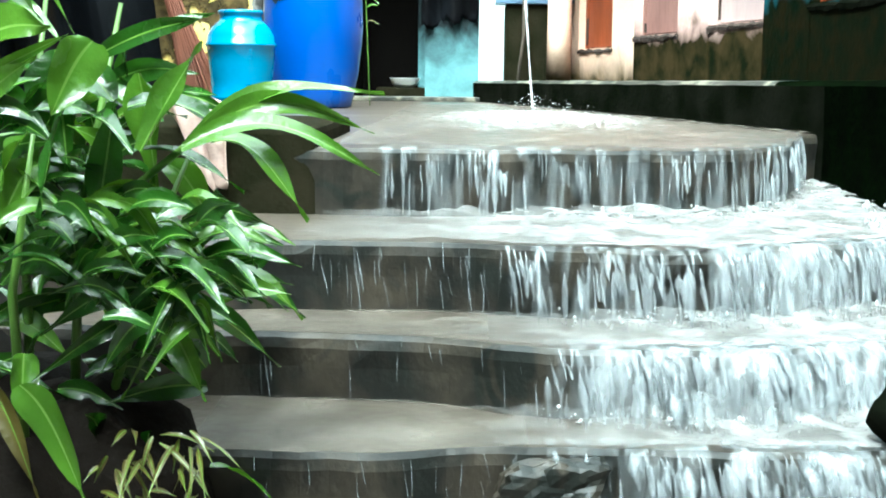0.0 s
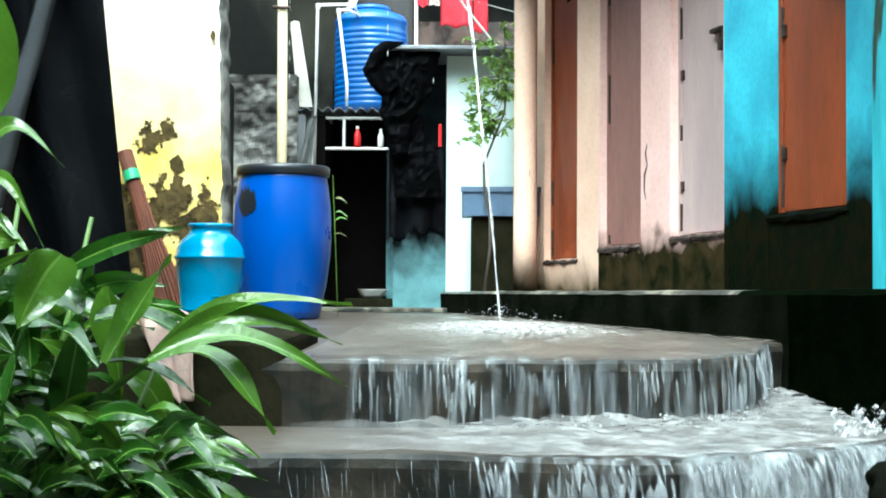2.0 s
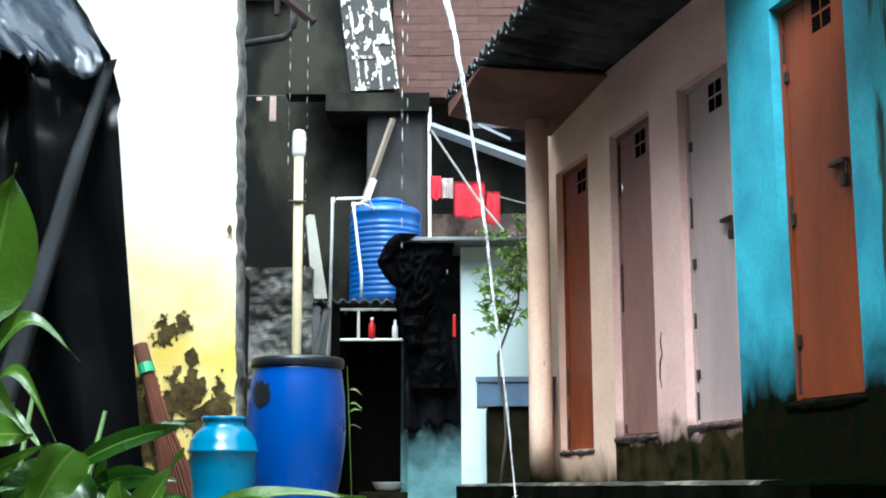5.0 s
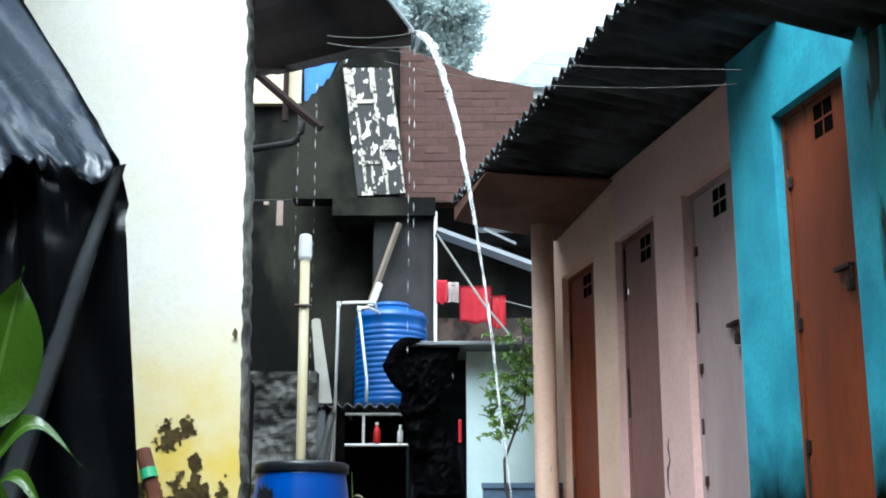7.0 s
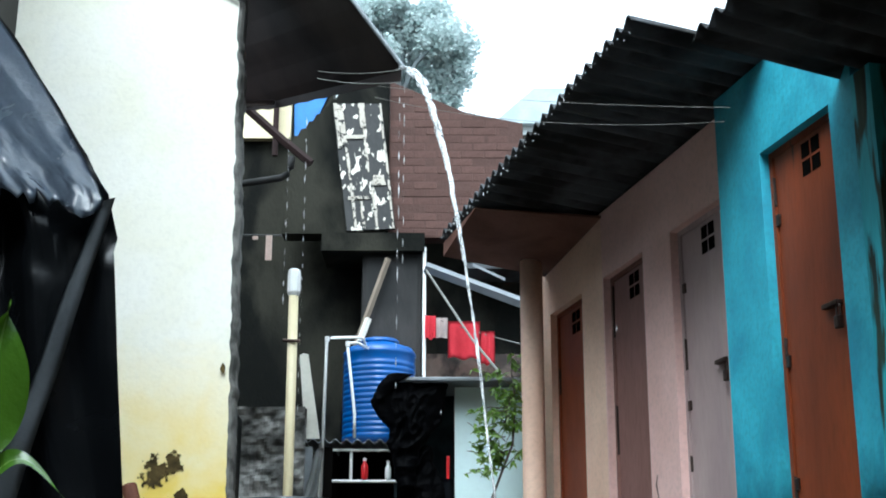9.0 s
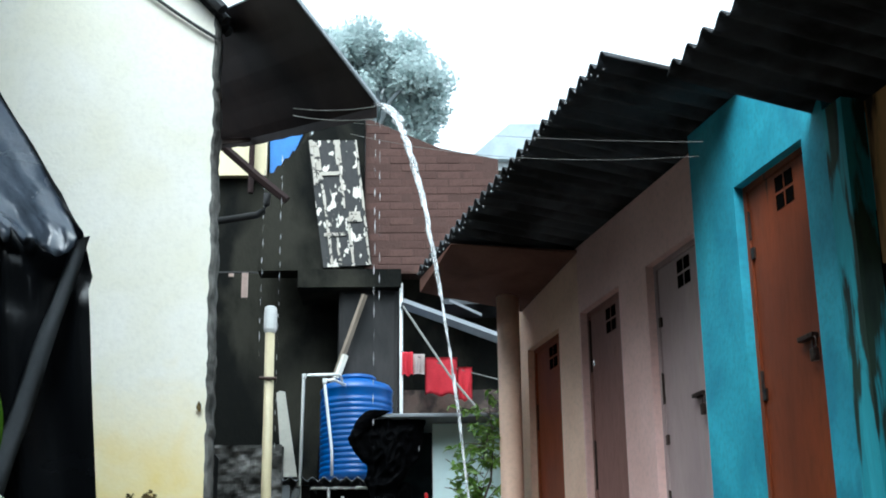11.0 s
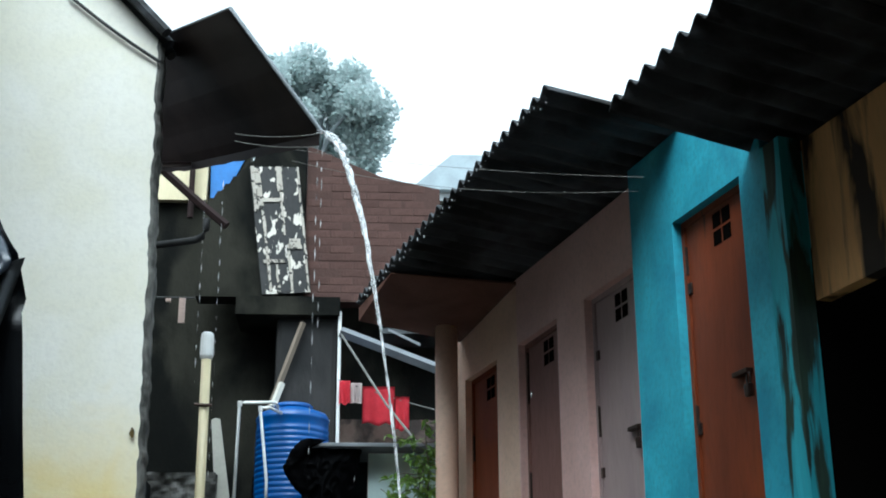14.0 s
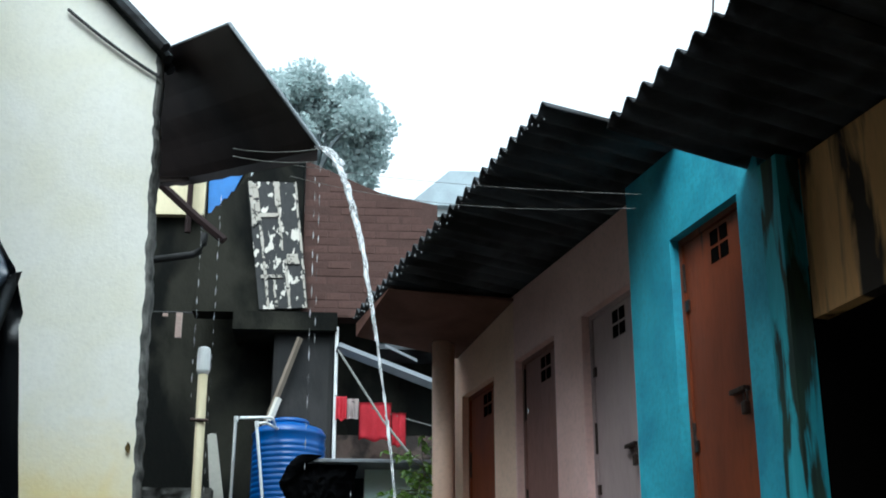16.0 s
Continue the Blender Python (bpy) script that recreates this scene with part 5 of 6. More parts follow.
def washing(x0, x1, z0, z1, material, label, seed):
    bm = bmesh.new()
    g = []
    for i in range(15):
        u = i / 14
        g.append([bm.verts.new((x0 + (x1 - x0) * u, 11.37 + 0.018 * math.sin(u * 11 + seed) * (0.3 + v) + 0.01 * noise.noise((u * 4, v * 3, seed)), z1 - (z1 - z0) * v * (1 - 0.12 * noise.noise((u * 3, seed, 0)))))
                  for v in [k / 10 for k in range(11)]])
    for a, b in zip(g, g[1:]):
        for k in range(10):
            bm.faces.new((a[k], b[k], b[k + 1], a[k + 1]))
    bmesh.ops.solidify(bm, geom=bm.faces[:], thickness=0.004)
    return solid("washing", bm, material, label, "cloth", group="washing on the line", smooth=True)


washing(-0.172, -0.075, 3.865, 4.075, M_RED, "bright red cloth on the clothes line", 1)
washing(-0.07, 0.03, 3.875, 4.055, M_WHITECLOTH, "pale cloth on the clothes line", 2)
washing(0.035, 0.32, 3.69, 4.025, M_RED, "wide red cloth on the clothes line", 3)
washing(0.325, 0.45, 3.64, 3.935, M_RED, "dark red cloth on the clothes line", 4)
# thin pale bar added where the roof sheet's edge catches a highlight
solid("roof_strip", boxed(0.25, 0.53, 10.99, 11.01, 4.30, 4.325, frame_fn=lambda x, y, z: Vector((x, y, z - 0.48 * (x - 0.53)))), M_GREYTIN, "pale strip for the highlight on the far porch roof edge", "roof edge", kind="structure")

# ---------------------------------------------------------------- cables
for k, (a, b, sag) in enumerate((((-0.40, 7.25, 4.52), (1.32, 5.62, 3.715), 0.03), ((-0.42, 7.28, 4.46), (1.30, 5.66, 3.66), 0.075))):
    solid("overhead_cable", tubed(arc_points(a, b, sag, 24), 0.0014, 5), M_ROPE, "thin pale cable slung between the houses", "cable", group="overhead cables")
for k in (0, 1):
    solid("awning_cable", tubed(arc_points((-0.80, 7.6, 4.72 + 0.05 * k), (-0.27, 7.15, 4.50 + 0.08 * k), 0.02, 12), 0.003, 5), M_ROPE, "thin pale cable under the tin awning", "cable", group="overhead cables")
rod0, rod1 = row(4.95, 0.6, 3.80), row(4.95, 0.55, 4.22)
solid("roof_rod", tubed([rod0, rod1], 0.005, 6), M_METAL, "thin iron rod standing on the sheet roof", "rod")
solid("drain_pipe", tubed([(-2.2, 10.6, 4.98), (-1.72, 10.6, 5.055), (-1.41, 10.6, 5.105), (-1.35, 10.6, 5.14), (-1.325, 10.6, 5.20), (-1.32, 10.6, 5.30)], 0.03, 10), M_COLUMN, "grey pipe slanting under the awning", "pipe", smooth=True)
solid("eaves_post", tubed([(-1.632, 11.8, 5.75), (-1.632, 11.8, 6.6)], 0.03, 6), M_BROWN, "dark post under the eaves", "post", kind="structure")
solid("beam", tubed([(-2.0, 10.6, 5.92), (-1.74, 10.6, 5.76), (-1.40, 10.6, 5.45), (-1.15, 10.6, 5.24)], 0.04, 6), M_BROWN, "dark beam under the awning", "beam", kind="structure")

# ---------------------------------------------------------------- plants
# canes that lean over the steps: (base x, y, z, tip x, y, z, width, arch)
SPRAY = [(-0.50, 2.26, 1.27, -0.14, 2.22, 1.37, 0.034, 0.16), (-0.47, 2.20, 1.28, -0.16, 2.27, 1.30, 0.036, 0.22), (-0.46, 2.10, 1.28, -0.145, 2.18, 1.235, 0.036, 0.2),
         (-0.42, 2.16, 1.29, -0.26, 2.14, 1.16, 0.042, 0.22), (-0.55, 2.35, 1.24, -0.45, 2.37, 1.09, 0.046, 0.2), (-0.55, 2.19, 1.27, -0.45, 2.23, 1.455, 0.055, 0.02),
         (-0.62, 2.16, 1.42, -0.42, 2.19, 1.50, 0.030, 0.08)]
TALL = [(-0.58, 2.31, 1.40, -0.55, 2.33, 1.14, 0.06, 0.1), (-0.64, 2.26, 1.17, -0.60, 2.23, 1.36, 0.054, 0.0), (-0.73, 2.32, 1.44, -0.70, 2.28, 1.22, 0.09, 0.05),
        (-0.85, 2.23, 1.33, -0.75, 2.29, 1.43, 0.077, 0.1), (-0.82, 2.27, 1.50, -0.68, 2.23, 1.44, 0.030, 0.25), (-0.70, 2.13, 1.25, -0.77, 2.11, 1.13, 0.055, 0.2),
        (-0.73, 2.34, 1.10, -0.77, 2.36, 1.24, 0.041, 0.0)]
LOW = [(-0.59, 2.29, 1.14, -0.45, 2.33, 1.06, 0.04, 0.15), (-0.46, 2.18, 1.08, -0.27, 2.13, 1.085, 0.033, 0.15), (-0.42, 2.32, 1.02, -0.29, 2.34, 0.96, 0.035, 0.2),
       (-0.55, 2.28, 0.99, -0.48, 2.36, 0.80, 0.059, 0.1), (-0.47, 2.28, 0.94, -0.42, 2.37, 0.87, 0.025, 0.1), (-0.81, 2.26, 1.06, -0.64, 2.34, 0.96, 0.039, 0.18),
       (-0.69, 2.26, 1.07, -0.58, 2.26, 0.93, 0.044, 0.2), (-0.45, 2.1, 1.12, -0.31, 2.12, 1.12, 0.03, 0.2)]
EXTRA = [(-0.78, 2.1, 1.45, -0.65, 2.05, 1.47, 0.077, 0.1),
         (-0.76, 2.12, 1.51, -0.62, 2.07, 1.46, 0.026, 0.6),
         (-0.6, 2.14, 1.43, -0.41, 2.09, 1.49, 0.037, 0.05),
         (-0.6, 2.1, 1.45, -0.66, 2.05, 1.32, 0.086, 0.1),
         (-0.77, 2.12, 1.4, -0.63, 2.07, 1.46, 0.023, 0.0),
         (-0.72, 2.14, 1.3, -0.76, 2.09, 1.21, 0.074, 0.1),
         (-0.76, 2.1, 1.09, -0.56, 2.05, 1.02, 0.027, 0.2),
         (-0.5, 2.12, 1.0, -0.42, 2.07, 0.87, 0.055, 0.1),
         (-0.74, 2.14, 0.93, -0.73, 2.09, 0.83, 0.056, 0.1),
         (-0.65, 2.1, 1.34, -0.68, 2.05, 1.17, 0.045, 0.1),
         (-0.55, 2.12, 1.13, -0.4, 2.07, 1.08, 0.031, 0.15),
         (-0.58, 2.14, 1.05, -0.52, 2.09, 1.15, 0.042, 0.05)]
plant = thing("ginger_plant", "lush wet green ginger plant leaning over the steps", "plant", (-0.72, 2.2, 0.7))
rng = random.Random(11)
for group_, wide in ((SPRAY, 1.25), (TALL, 1.15), (LOW, 1.15), (EXTRA, 1.0)):
    for x0, y0, z0, x1, y1, z1, w, sag in group_:
        bm = bmesh.new()
        blade(bm, (x0, y0, z0), (x1, y1, z1), w * wide, sag, rng.uniform(-0.7, 0.7), 14)
        part("leaf", bm, [M_LEAFPALE if rng.random() < (0.8 if group_ is SPRAY else 0.55) else M_LEAF, M_RIB], plant, smooth=True)
for i in range(3):
    bm = bmesh.new()
    pts = [((-0.70, 2.0, 0.91), (-0.60, 2.0, 0.72), 0.062), ((-0.78, 1.98, 0.98), (-0.74, 1.96, 0.74), 0.05), ((-0.80, 2.1, 0.9), (-0.69, 2.05, 0.70), 0.04)][i]
    blade(bm, pts[0], pts[1], pts[2], 0.15, 0.4, 12)
    part("leaf", bm, [M_LEAFPALE if i == 0 else M_LEAFDRY, M_RIB], plant, smooth=True)
# stems
stems = []
for x, y, z, lean in ((-0.62, 2.26, 1.0, (0.16, 0.0)), (-0.66, 2.28, 1.42, (0.06, 0.0)), (-0.74, 2.3, 1.45, (0.0, 0.02)), (-0.80, 2.25, 1.35, (-0.05, 0.0)), (-0.6, 2.3, 1.15, (0.1, 0.04)), (-0.7, 2.15, 1.2, (0.0, -0.05))):
    p0 = Vector((x - 0.05, y + 0.02, 0.70))
    p1 = Vector((x + lean[0], y + lean[1], z + 0.1))
    part("cane", tubed([p0, p0.lerp(p1, 0.5) + Vector((-0.03, 0, 0.03)), p1], [0.010, 0.008, 0.004], 7), M_STEM, plant, smooth=True)
part("cane", tubed([(-0.70, 2.25, 1.05), (-0.58, 2.24, 1.2), (-0.48, 2.2, 1.275), (-0.40, 2.18, 1.30)], [0.008, 0.007, 0.006, 0.003], 7), M_STEM, plant, smooth=True)
# leaves that crowd behind and between the named ones
bm = bmesh.new()
bmd = bmesh.new()
for i in range(330):
    cx, cz = rng.uniform(-0.95, -0.44), rng.uniform(0.68, 1.38)
    if cx > -0.55 and cz > 1.12 or cz < 1.0 and rng.random() < 0.7:
        continue
    cy = rng.uniform(2.18, 2.55)
    ang = rng.uniform(-0.6, 3.7)
    ln = rng.uniform(0.10, 0.24)
    tip = (min(-0.33, cx + ln * math.cos(ang) * 0.9), cy + rng.uniform(-0.14, 0.10), cz + ln * (math.sin(ang) * 0.8 - 0.25))
    blade(bm if rng.random() < 0.8 else bmd, (cx, cy, cz), tip, rng.uniform(0.028, 0.056), rng.uniform(0.05, 0.3), rng.uniform(-1.2, 1.2), 8)
for i in range(90):
    cx, cz, cy = rng.uniform(-0.66, -0.40), rng.uniform(1.0, 1.2), rng.uniform(2.02, 2.25)
    ln, ang = rng.uniform(0.08, 0.16), rng.uniform(-1.1, 0.9)
    if rng.random() < 0.25:
        ang = math.pi - ang
    tip = (min(-0.25, cx + ln * math.cos(ang)), cy + rng.uniform(-0.08, 0.06), cz + ln * math.sin(ang) * 0.8 - 0.03)
    blade(bm if rng.random() < 0.6 else bmd, (cx, cy, cz), tip, rng.uniform(0.022, 0.040), rng.uniform(0.1, 0.3), rng.uniform(-1.0, 1.0), 8)
tagged(part("foliage", bm, [M_LEAF, M_RIB], plant, smooth=True), kind="stuff")
tagged(part("young_foliage", bmd, [M_LEAFPALE, M_RIB], plant, smooth=True), kind="stuff")
bm = bmesh.new()
for i in range(44):
    cx, cz = rng.uniform(-0.60, -0.43), rng.uniform(0.66, 0.82)
    ln = rng.uniform(0.05, 0.11)
    blade(bm, (cx, 2.08, cz), (cx + ln * rng.uniform(-0.3, 1), 2.03 + rng.uniform(-0.05, 0.05), cz - ln * rng.uniform(0.0, 0.9)), 0.010, 0.1, rng.uniform(-1, 1), 6)
tagged(part("dry_foliage", bm, [M_LEAFDRY, M_RIB], plant, smooth=True), kind="stuff")

# nearer leaves at the edge of the path
near = thing("broadleaf_plant", "bright green broad-leaved plant beside the path", "plant", (-0.80, 1.8, 0.25))
for b, t_, w, sag in (((-0.65, 1.8, 1.62), (-0.615, 1.8, 1.845), 0.11, 0.0), ((-0.66, 1.81, 1.51), (-0.512, 1.8, 1.563), 0.032, 0.60), ((-0.72, 1.85, 1.52), (-0.60, 1.86, 1.47), 0.05, 0.3), ((-0.75, 1.9, 1.30), (-0.63, 1.9, 1.42), 0.05, 0.1)):
    bm = bmesh.new()
    blade(bm, b, t_, w, sag, 0.9 if w > 0.08 else 0.2, 14)
    part("leaf", bm, [M_LEAFPALE, M_RIB], near, smooth=True)
part("stem", tubed([(-0.82, 1.85, 0.20), (-0.78, 1.84, 0.9), (-0.72, 1.82, 1.35), (-0.66, 1.8, 1.64)], [0.012, 0.01, 0.007, 0.004], 7), M_STEM, near, smooth=True)
bm = bmesh.new()
bmesh.ops.create_icosphere(bm, subdivisions=4, radius=1.0)
for v in bm.verts:
    d = 1 + 0.25 * noise.noise(v.co * 2.5) + 0.1 * noise.noise(v.co * 8)
    v.co = Vector((-1.05 + v.co.x * 0.52 * d, 2.35 + v.co.y * 0.42 * d, 0.46 + v.co.z * 0.44 * d))
for v in bmesh.ops.create_icosphere(bm, subdivisions=4, radius=1.0)["verts"]:
    d = 1 + 0.20 * noise.noise(v.co * 2.1 + Vector((3, 0, 0))) + 0.08 * noise.noise(v.co * 9)
    v.co = Vector((-0.69 + v.co.x * 0.26 * d, 2.29 + v.co.y * 0.16 * d, 0.55 + v.co.z * 0.29 * d))
solid("soil_bank", bm, M_SOIL, "dark wet soil bank under the plants", "soil", kind="structure", smooth=True)

# shrub in front of the shed wall
shrub = thing("shrub", "thin young citrus shrub with light green leaves", "shrub", (0.42, 9.5, LAND))
stem = [(0.34, 9.5, LAND), (0.40, 9.5, 1.7), (0.395, 9.5, 1.95), (0.355, 9.5, 2.12), (0.35, 9.5, 2.30), (0.42, 9.5, 2.48), (0.50, 9.5, 2.68), (0.52, 9.5, 2.95), (0.50, 9.5, 3.2)]
part("trunk", tubed(stem, [0.012, 0.011, 0.01, 0.01, 0.01, 0.009, 0.008, 0.006, 0.004], 7), M_BARK, shrub, smooth=True)
bm = bmesh.new()
bmt = bmesh.new()
for i in range(44):
    p0 = Vector(stem[5]).lerp(Vector(stem[8]), rng.random())
    p1 = p0 + Vector((rng.uniform(-0.30, 0.22), rng.uniform(-0.2, 0.2), rng.uniform(-0.12, 0.26)))
    tube(bmt, [p0, p0.lerp(p1, 0.5) + Vector((0, 0, 0.03)), p1], [0.004, 0.003, 0.002], 4)
    for k in range(11):
        c = p0.lerp(p1, rng.uniform(0.3, 1.05))
        q = Vector((rng.uniform(-1, 1), rng.uniform(-1, 1), rng.uniform(-0.9, 0.5))).normalized() * rng.uniform(0.05, 0.085)
        blade(bm, c, c + q, rng.uniform(0.022, 0.036), 0.1, rng.uniform(-1, 1), 4)
tagged(part("twig", bmt, M_BARK, shrub), kind="stuff")
tagged(part("leaves", bm, [M_SHRUB, M_SHRUB], shrub, smooth=True), kind="stuff")

# tree on the slope behind, rain haze mixed into crown and limb colours
tree = thing("tree", "tall leafy tree behind the houses, pale in the rain", "tree", (-1.2, 25, 0))
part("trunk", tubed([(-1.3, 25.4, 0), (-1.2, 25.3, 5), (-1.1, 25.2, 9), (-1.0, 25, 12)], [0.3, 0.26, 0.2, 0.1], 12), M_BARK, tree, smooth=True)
bml, bmc = bmesh.new(), bmesh.new()
clumps = []
for i in range(34):
    a, e = rng.uniform(0, math.tau), rng.uniform(-0.5, 1.3)
    q = rng.uniform(0.55, 1.0)
    c = Vector((-1.35 + 1.75 * q * math.cos(a) * math.cos(e), 25 + 1.4 * q * math.sin(a) * math.cos(e), 12.75 + 1.55 * q * math.sin(e)))
    if c.x > -1.8:
        c.z = min(c.z, 13.95)
    clumps.append(c)
    tube(bml, [(-1.05, 25.1, 11 + rng.uniform(-0.5, 0.8)), Vector((-1.1, 25, 12.1)).lerp(c, 0.5), c], [0.08, 0.05, 0.02], 5)
clumps += [Vector((0.15, 25, 12.9)), Vector((0.2, 25, 12.4)), Vector((0.05, 25, 11.9)), Vector((-0.1, 25, 12.2)), Vector((0.25, 25, 13.1)), Vector((-0.2, 25, 11.5)), Vector((0.4, 25, 11.2)),
           Vector((-1.0, 25, 13.85)), Vector((-0.75, 25, 13.65)), Vector((-0.45, 25, 13.3)), Vector((-0.3, 25, 12.9)), Vector((-1.4, 25, 13.7)), Vector((-1.0, 25, 13.2))]
for c in clumps:
    rad = rng.uniform(0.3, 0.55)
    for k in range(900):
        d = Vector((rng.gauss(0, 1), rng.gauss(0, 1), rng.gauss(0, 0.8)))
        d = d.normalized() * rad * rng.random() ** 0.45
        p = c + d
        q = Vector((rng.uniform(-1, 1), rng.uniform(-1, 1), rng.uniform(-0.8, 0.5))).normalized() * rng.uniform(0.07, 0.14)
        sd = q.cross(Vector((rng.uniform(-1, 1), rng.uniform(-1, 1), rng.uniform(-1, 1)))).normalized() * rng.uniform(0.03, 0.055)
        vs = [bmc.verts.new(p), bmc.verts.new(p + q * 0.5 + sd), bmc.verts.new(p + q), bmc.verts.new(p + q * 0.5 - sd)]
        bmc.faces.new(vs)
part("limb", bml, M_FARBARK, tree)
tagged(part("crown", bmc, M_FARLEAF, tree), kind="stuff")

# far house behind the brick wall, rain haze mixed into its colours
house = thing("house", "far pale house with a grey gable roof", "house", (2.6, 26, 0), kind="structure")
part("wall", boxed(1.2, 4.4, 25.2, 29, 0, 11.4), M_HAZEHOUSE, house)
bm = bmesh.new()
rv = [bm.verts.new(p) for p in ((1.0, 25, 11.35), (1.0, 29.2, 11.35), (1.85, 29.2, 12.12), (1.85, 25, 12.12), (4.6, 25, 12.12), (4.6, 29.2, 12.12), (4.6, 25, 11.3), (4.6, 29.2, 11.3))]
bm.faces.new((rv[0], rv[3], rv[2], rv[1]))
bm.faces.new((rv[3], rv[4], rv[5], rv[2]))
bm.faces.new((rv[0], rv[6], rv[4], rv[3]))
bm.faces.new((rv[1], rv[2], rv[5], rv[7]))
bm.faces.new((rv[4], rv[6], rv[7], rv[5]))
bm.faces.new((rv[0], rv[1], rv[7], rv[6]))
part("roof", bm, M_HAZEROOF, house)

# boulders at the side of the steps
for c, r, sd in (((0.93, 2.36, 0.80), (0.16, 0.13, 0.13), 1), ((1.06, 2.72, 0.97), (0.15, 0.13, 0.10), 2), ((1.35, 3.3, 1.08), (0.2, 0.2, 0.12), 3)):
    bm = bmesh.new()
    bmesh.ops.create_icosphere(bm, subdivisions=4, radius=1.0)
    for v in bm.verts:
        d = 1 + 0.3 * noise.noise(v.co * 1.5 + Vector((sd * 5, 0, 0))) + 0.1 * noise.noise(v.co * 5)
        v.co = Vector((c[0] + v.co.x * r[0] * d, c[1] + v.co.y * r[1] * d, c[2] + v.co.z * r[2] * d))
    solid("boulder", bm, M_PLINTH, "dark wet boulder beside the steps", "boulder", group="boulders beside the steps", smooth=True)

# rough stone set into the lower step
bm = bmesh.new()
bmesh.ops.create_icosphere(bm, subdivisions=4, radius=1.0)
for v in bm.verts:
    m_ = max(abs(v.co.x), abs(v.co.y), abs(v.co.z))
    q = v.co * (0.35 + 0.65 / m_)
    d = 0.9 + 0.22 * noise.noise(v.co * 1.6) + 0.12 * noise.noise(v.co * 5) + 0.05 * noise.noise(v.co * 13)
    v.co = Vector((0.165 + q.x * 0.105 * d + 0.02 * q.z, 2.285 + q.y * 0.06 * d, 0.655 + q.z * 0.072 * d))
solid("stone", bm, M_RISER, "rough dark stone set in the edge of a step", "stone")

# ---------------------------------------------------------------- running water
rng = random.Random(21)


def ribbon(bm, x, y, z0, z1, w, out, drift=0.0):
    """A short bright streak in the falling water, pointed at both ends."""
    u0 = rng.uniform(-0.05, 0.65)
    u1 = min(1.0, u0 + rng.uniform(0.2, 0.6))
    prev = None
    n = 7
    for i in range(n + 1):
        k = i / n
        u = max(0.0, u0 + (u1 - u0) * k)
        zz = z0 + 0.004 - (z0 - z1 + 0.004) * u ** 1.5
        yy = y - out * (u + 0.02) ** 0.6 - 0.004
        ww = w * math.sin(min(1.0, k * 0.98 + 0.01) * math.pi) ** 0.7 * (0.8 + 0.4 * math.sin(k * 5 + x * 80)) + 0.0003
        xx = x + drift * u + 0.0015 * math.sin(u * 7 + x * 90)
        cur = [bm.verts.new((xx - ww, yy, zz)), bm.verts.new((xx, yy - ww * 0.5, zz)), bm.verts.new((xx + ww, yy, zz)), bm.verts.new((xx, yy + ww * 0.3, zz))]
        if prev:
            for q in range(4):
                bm.faces.new((prev[q], prev[(q + 1) % 4], cur[(q + 1) % 4], cur[q]))
        prev = cur


def drop(bm, p, r, stretch=1.0):
    p = Vector(p)
    vs = [bm.verts.new(p + Vector(d) * r) for d in ((1, 0, 0), (0, 1, 0), (-1, 0, 0), (0, -1, 0))]
    t_, b = bm.verts.new(p + Vector((0, 0, r * stretch))), bm.verts.new(p - Vector((0, 0, r * stretch)))
    for k in range(4):
        bm.faces.new((vs[k], vs[(k + 1) % 4], t_))
        bm.faces.new((vs[(k + 1) % 4], vs[k], b))


# strands over each step: (step, from x, to x, how many, width, throw)
FALLS = [(0, -0.22, 1.16, 110, 0.0030, 0.05), (0, 0.02, 0.10, 22, 0.006, 0.06), (0, 0.50, 0.58, 14, 0.006, 0.06), (0, 0.80, 1.16, 40, 0.005, 0.07),
         (1, -0.45, 0.10, 40, 0.0012, 0.02), (1, 0.08, 1.15, 240, 0.005, 0.09), (1, 0.45, 1.15, 120, 0.008, 0.10),
         (2, -0.45, 0.15, 18, 0.0011, 0.02), (2, 0.15, 1.1, 200, 0.005, 0.09), (2, 0.30, 1.1, 150, 0.010, 0.11),
         (3, -0.4, 0.15, 22, 0.0012, 0.02), (3, 0.08, 1.0, 150, 0.005, 0.08), (3, 0.3, 1.0, 140, 0.010, 0.10)]
bm = bmesh.new()
for st, a, b, n, w, out in FALLS:
    top, low, poly = STEPS[st]
    for i in range(n):
        x = rng.uniform(a, b)
        if noise.noise((x * 9, st * 4.0, 3)) < -0.18 and rng.random() < 0.7:
            continue
        ribbon(bm, x, edge_y(poly, x), top, low, w * rng.uniform(0.4, 1.5), out * rng.uniform(0.6, 1.2), rng.uniform(-0.006, 0.012) if st == 0 else rng.uniform(-0.004, 0.045))
fall = tagged(part("falling_water", bm, M_FALL, smooth=True), "sheets of clear and white water falling over the steps", "water", kind="stuff")


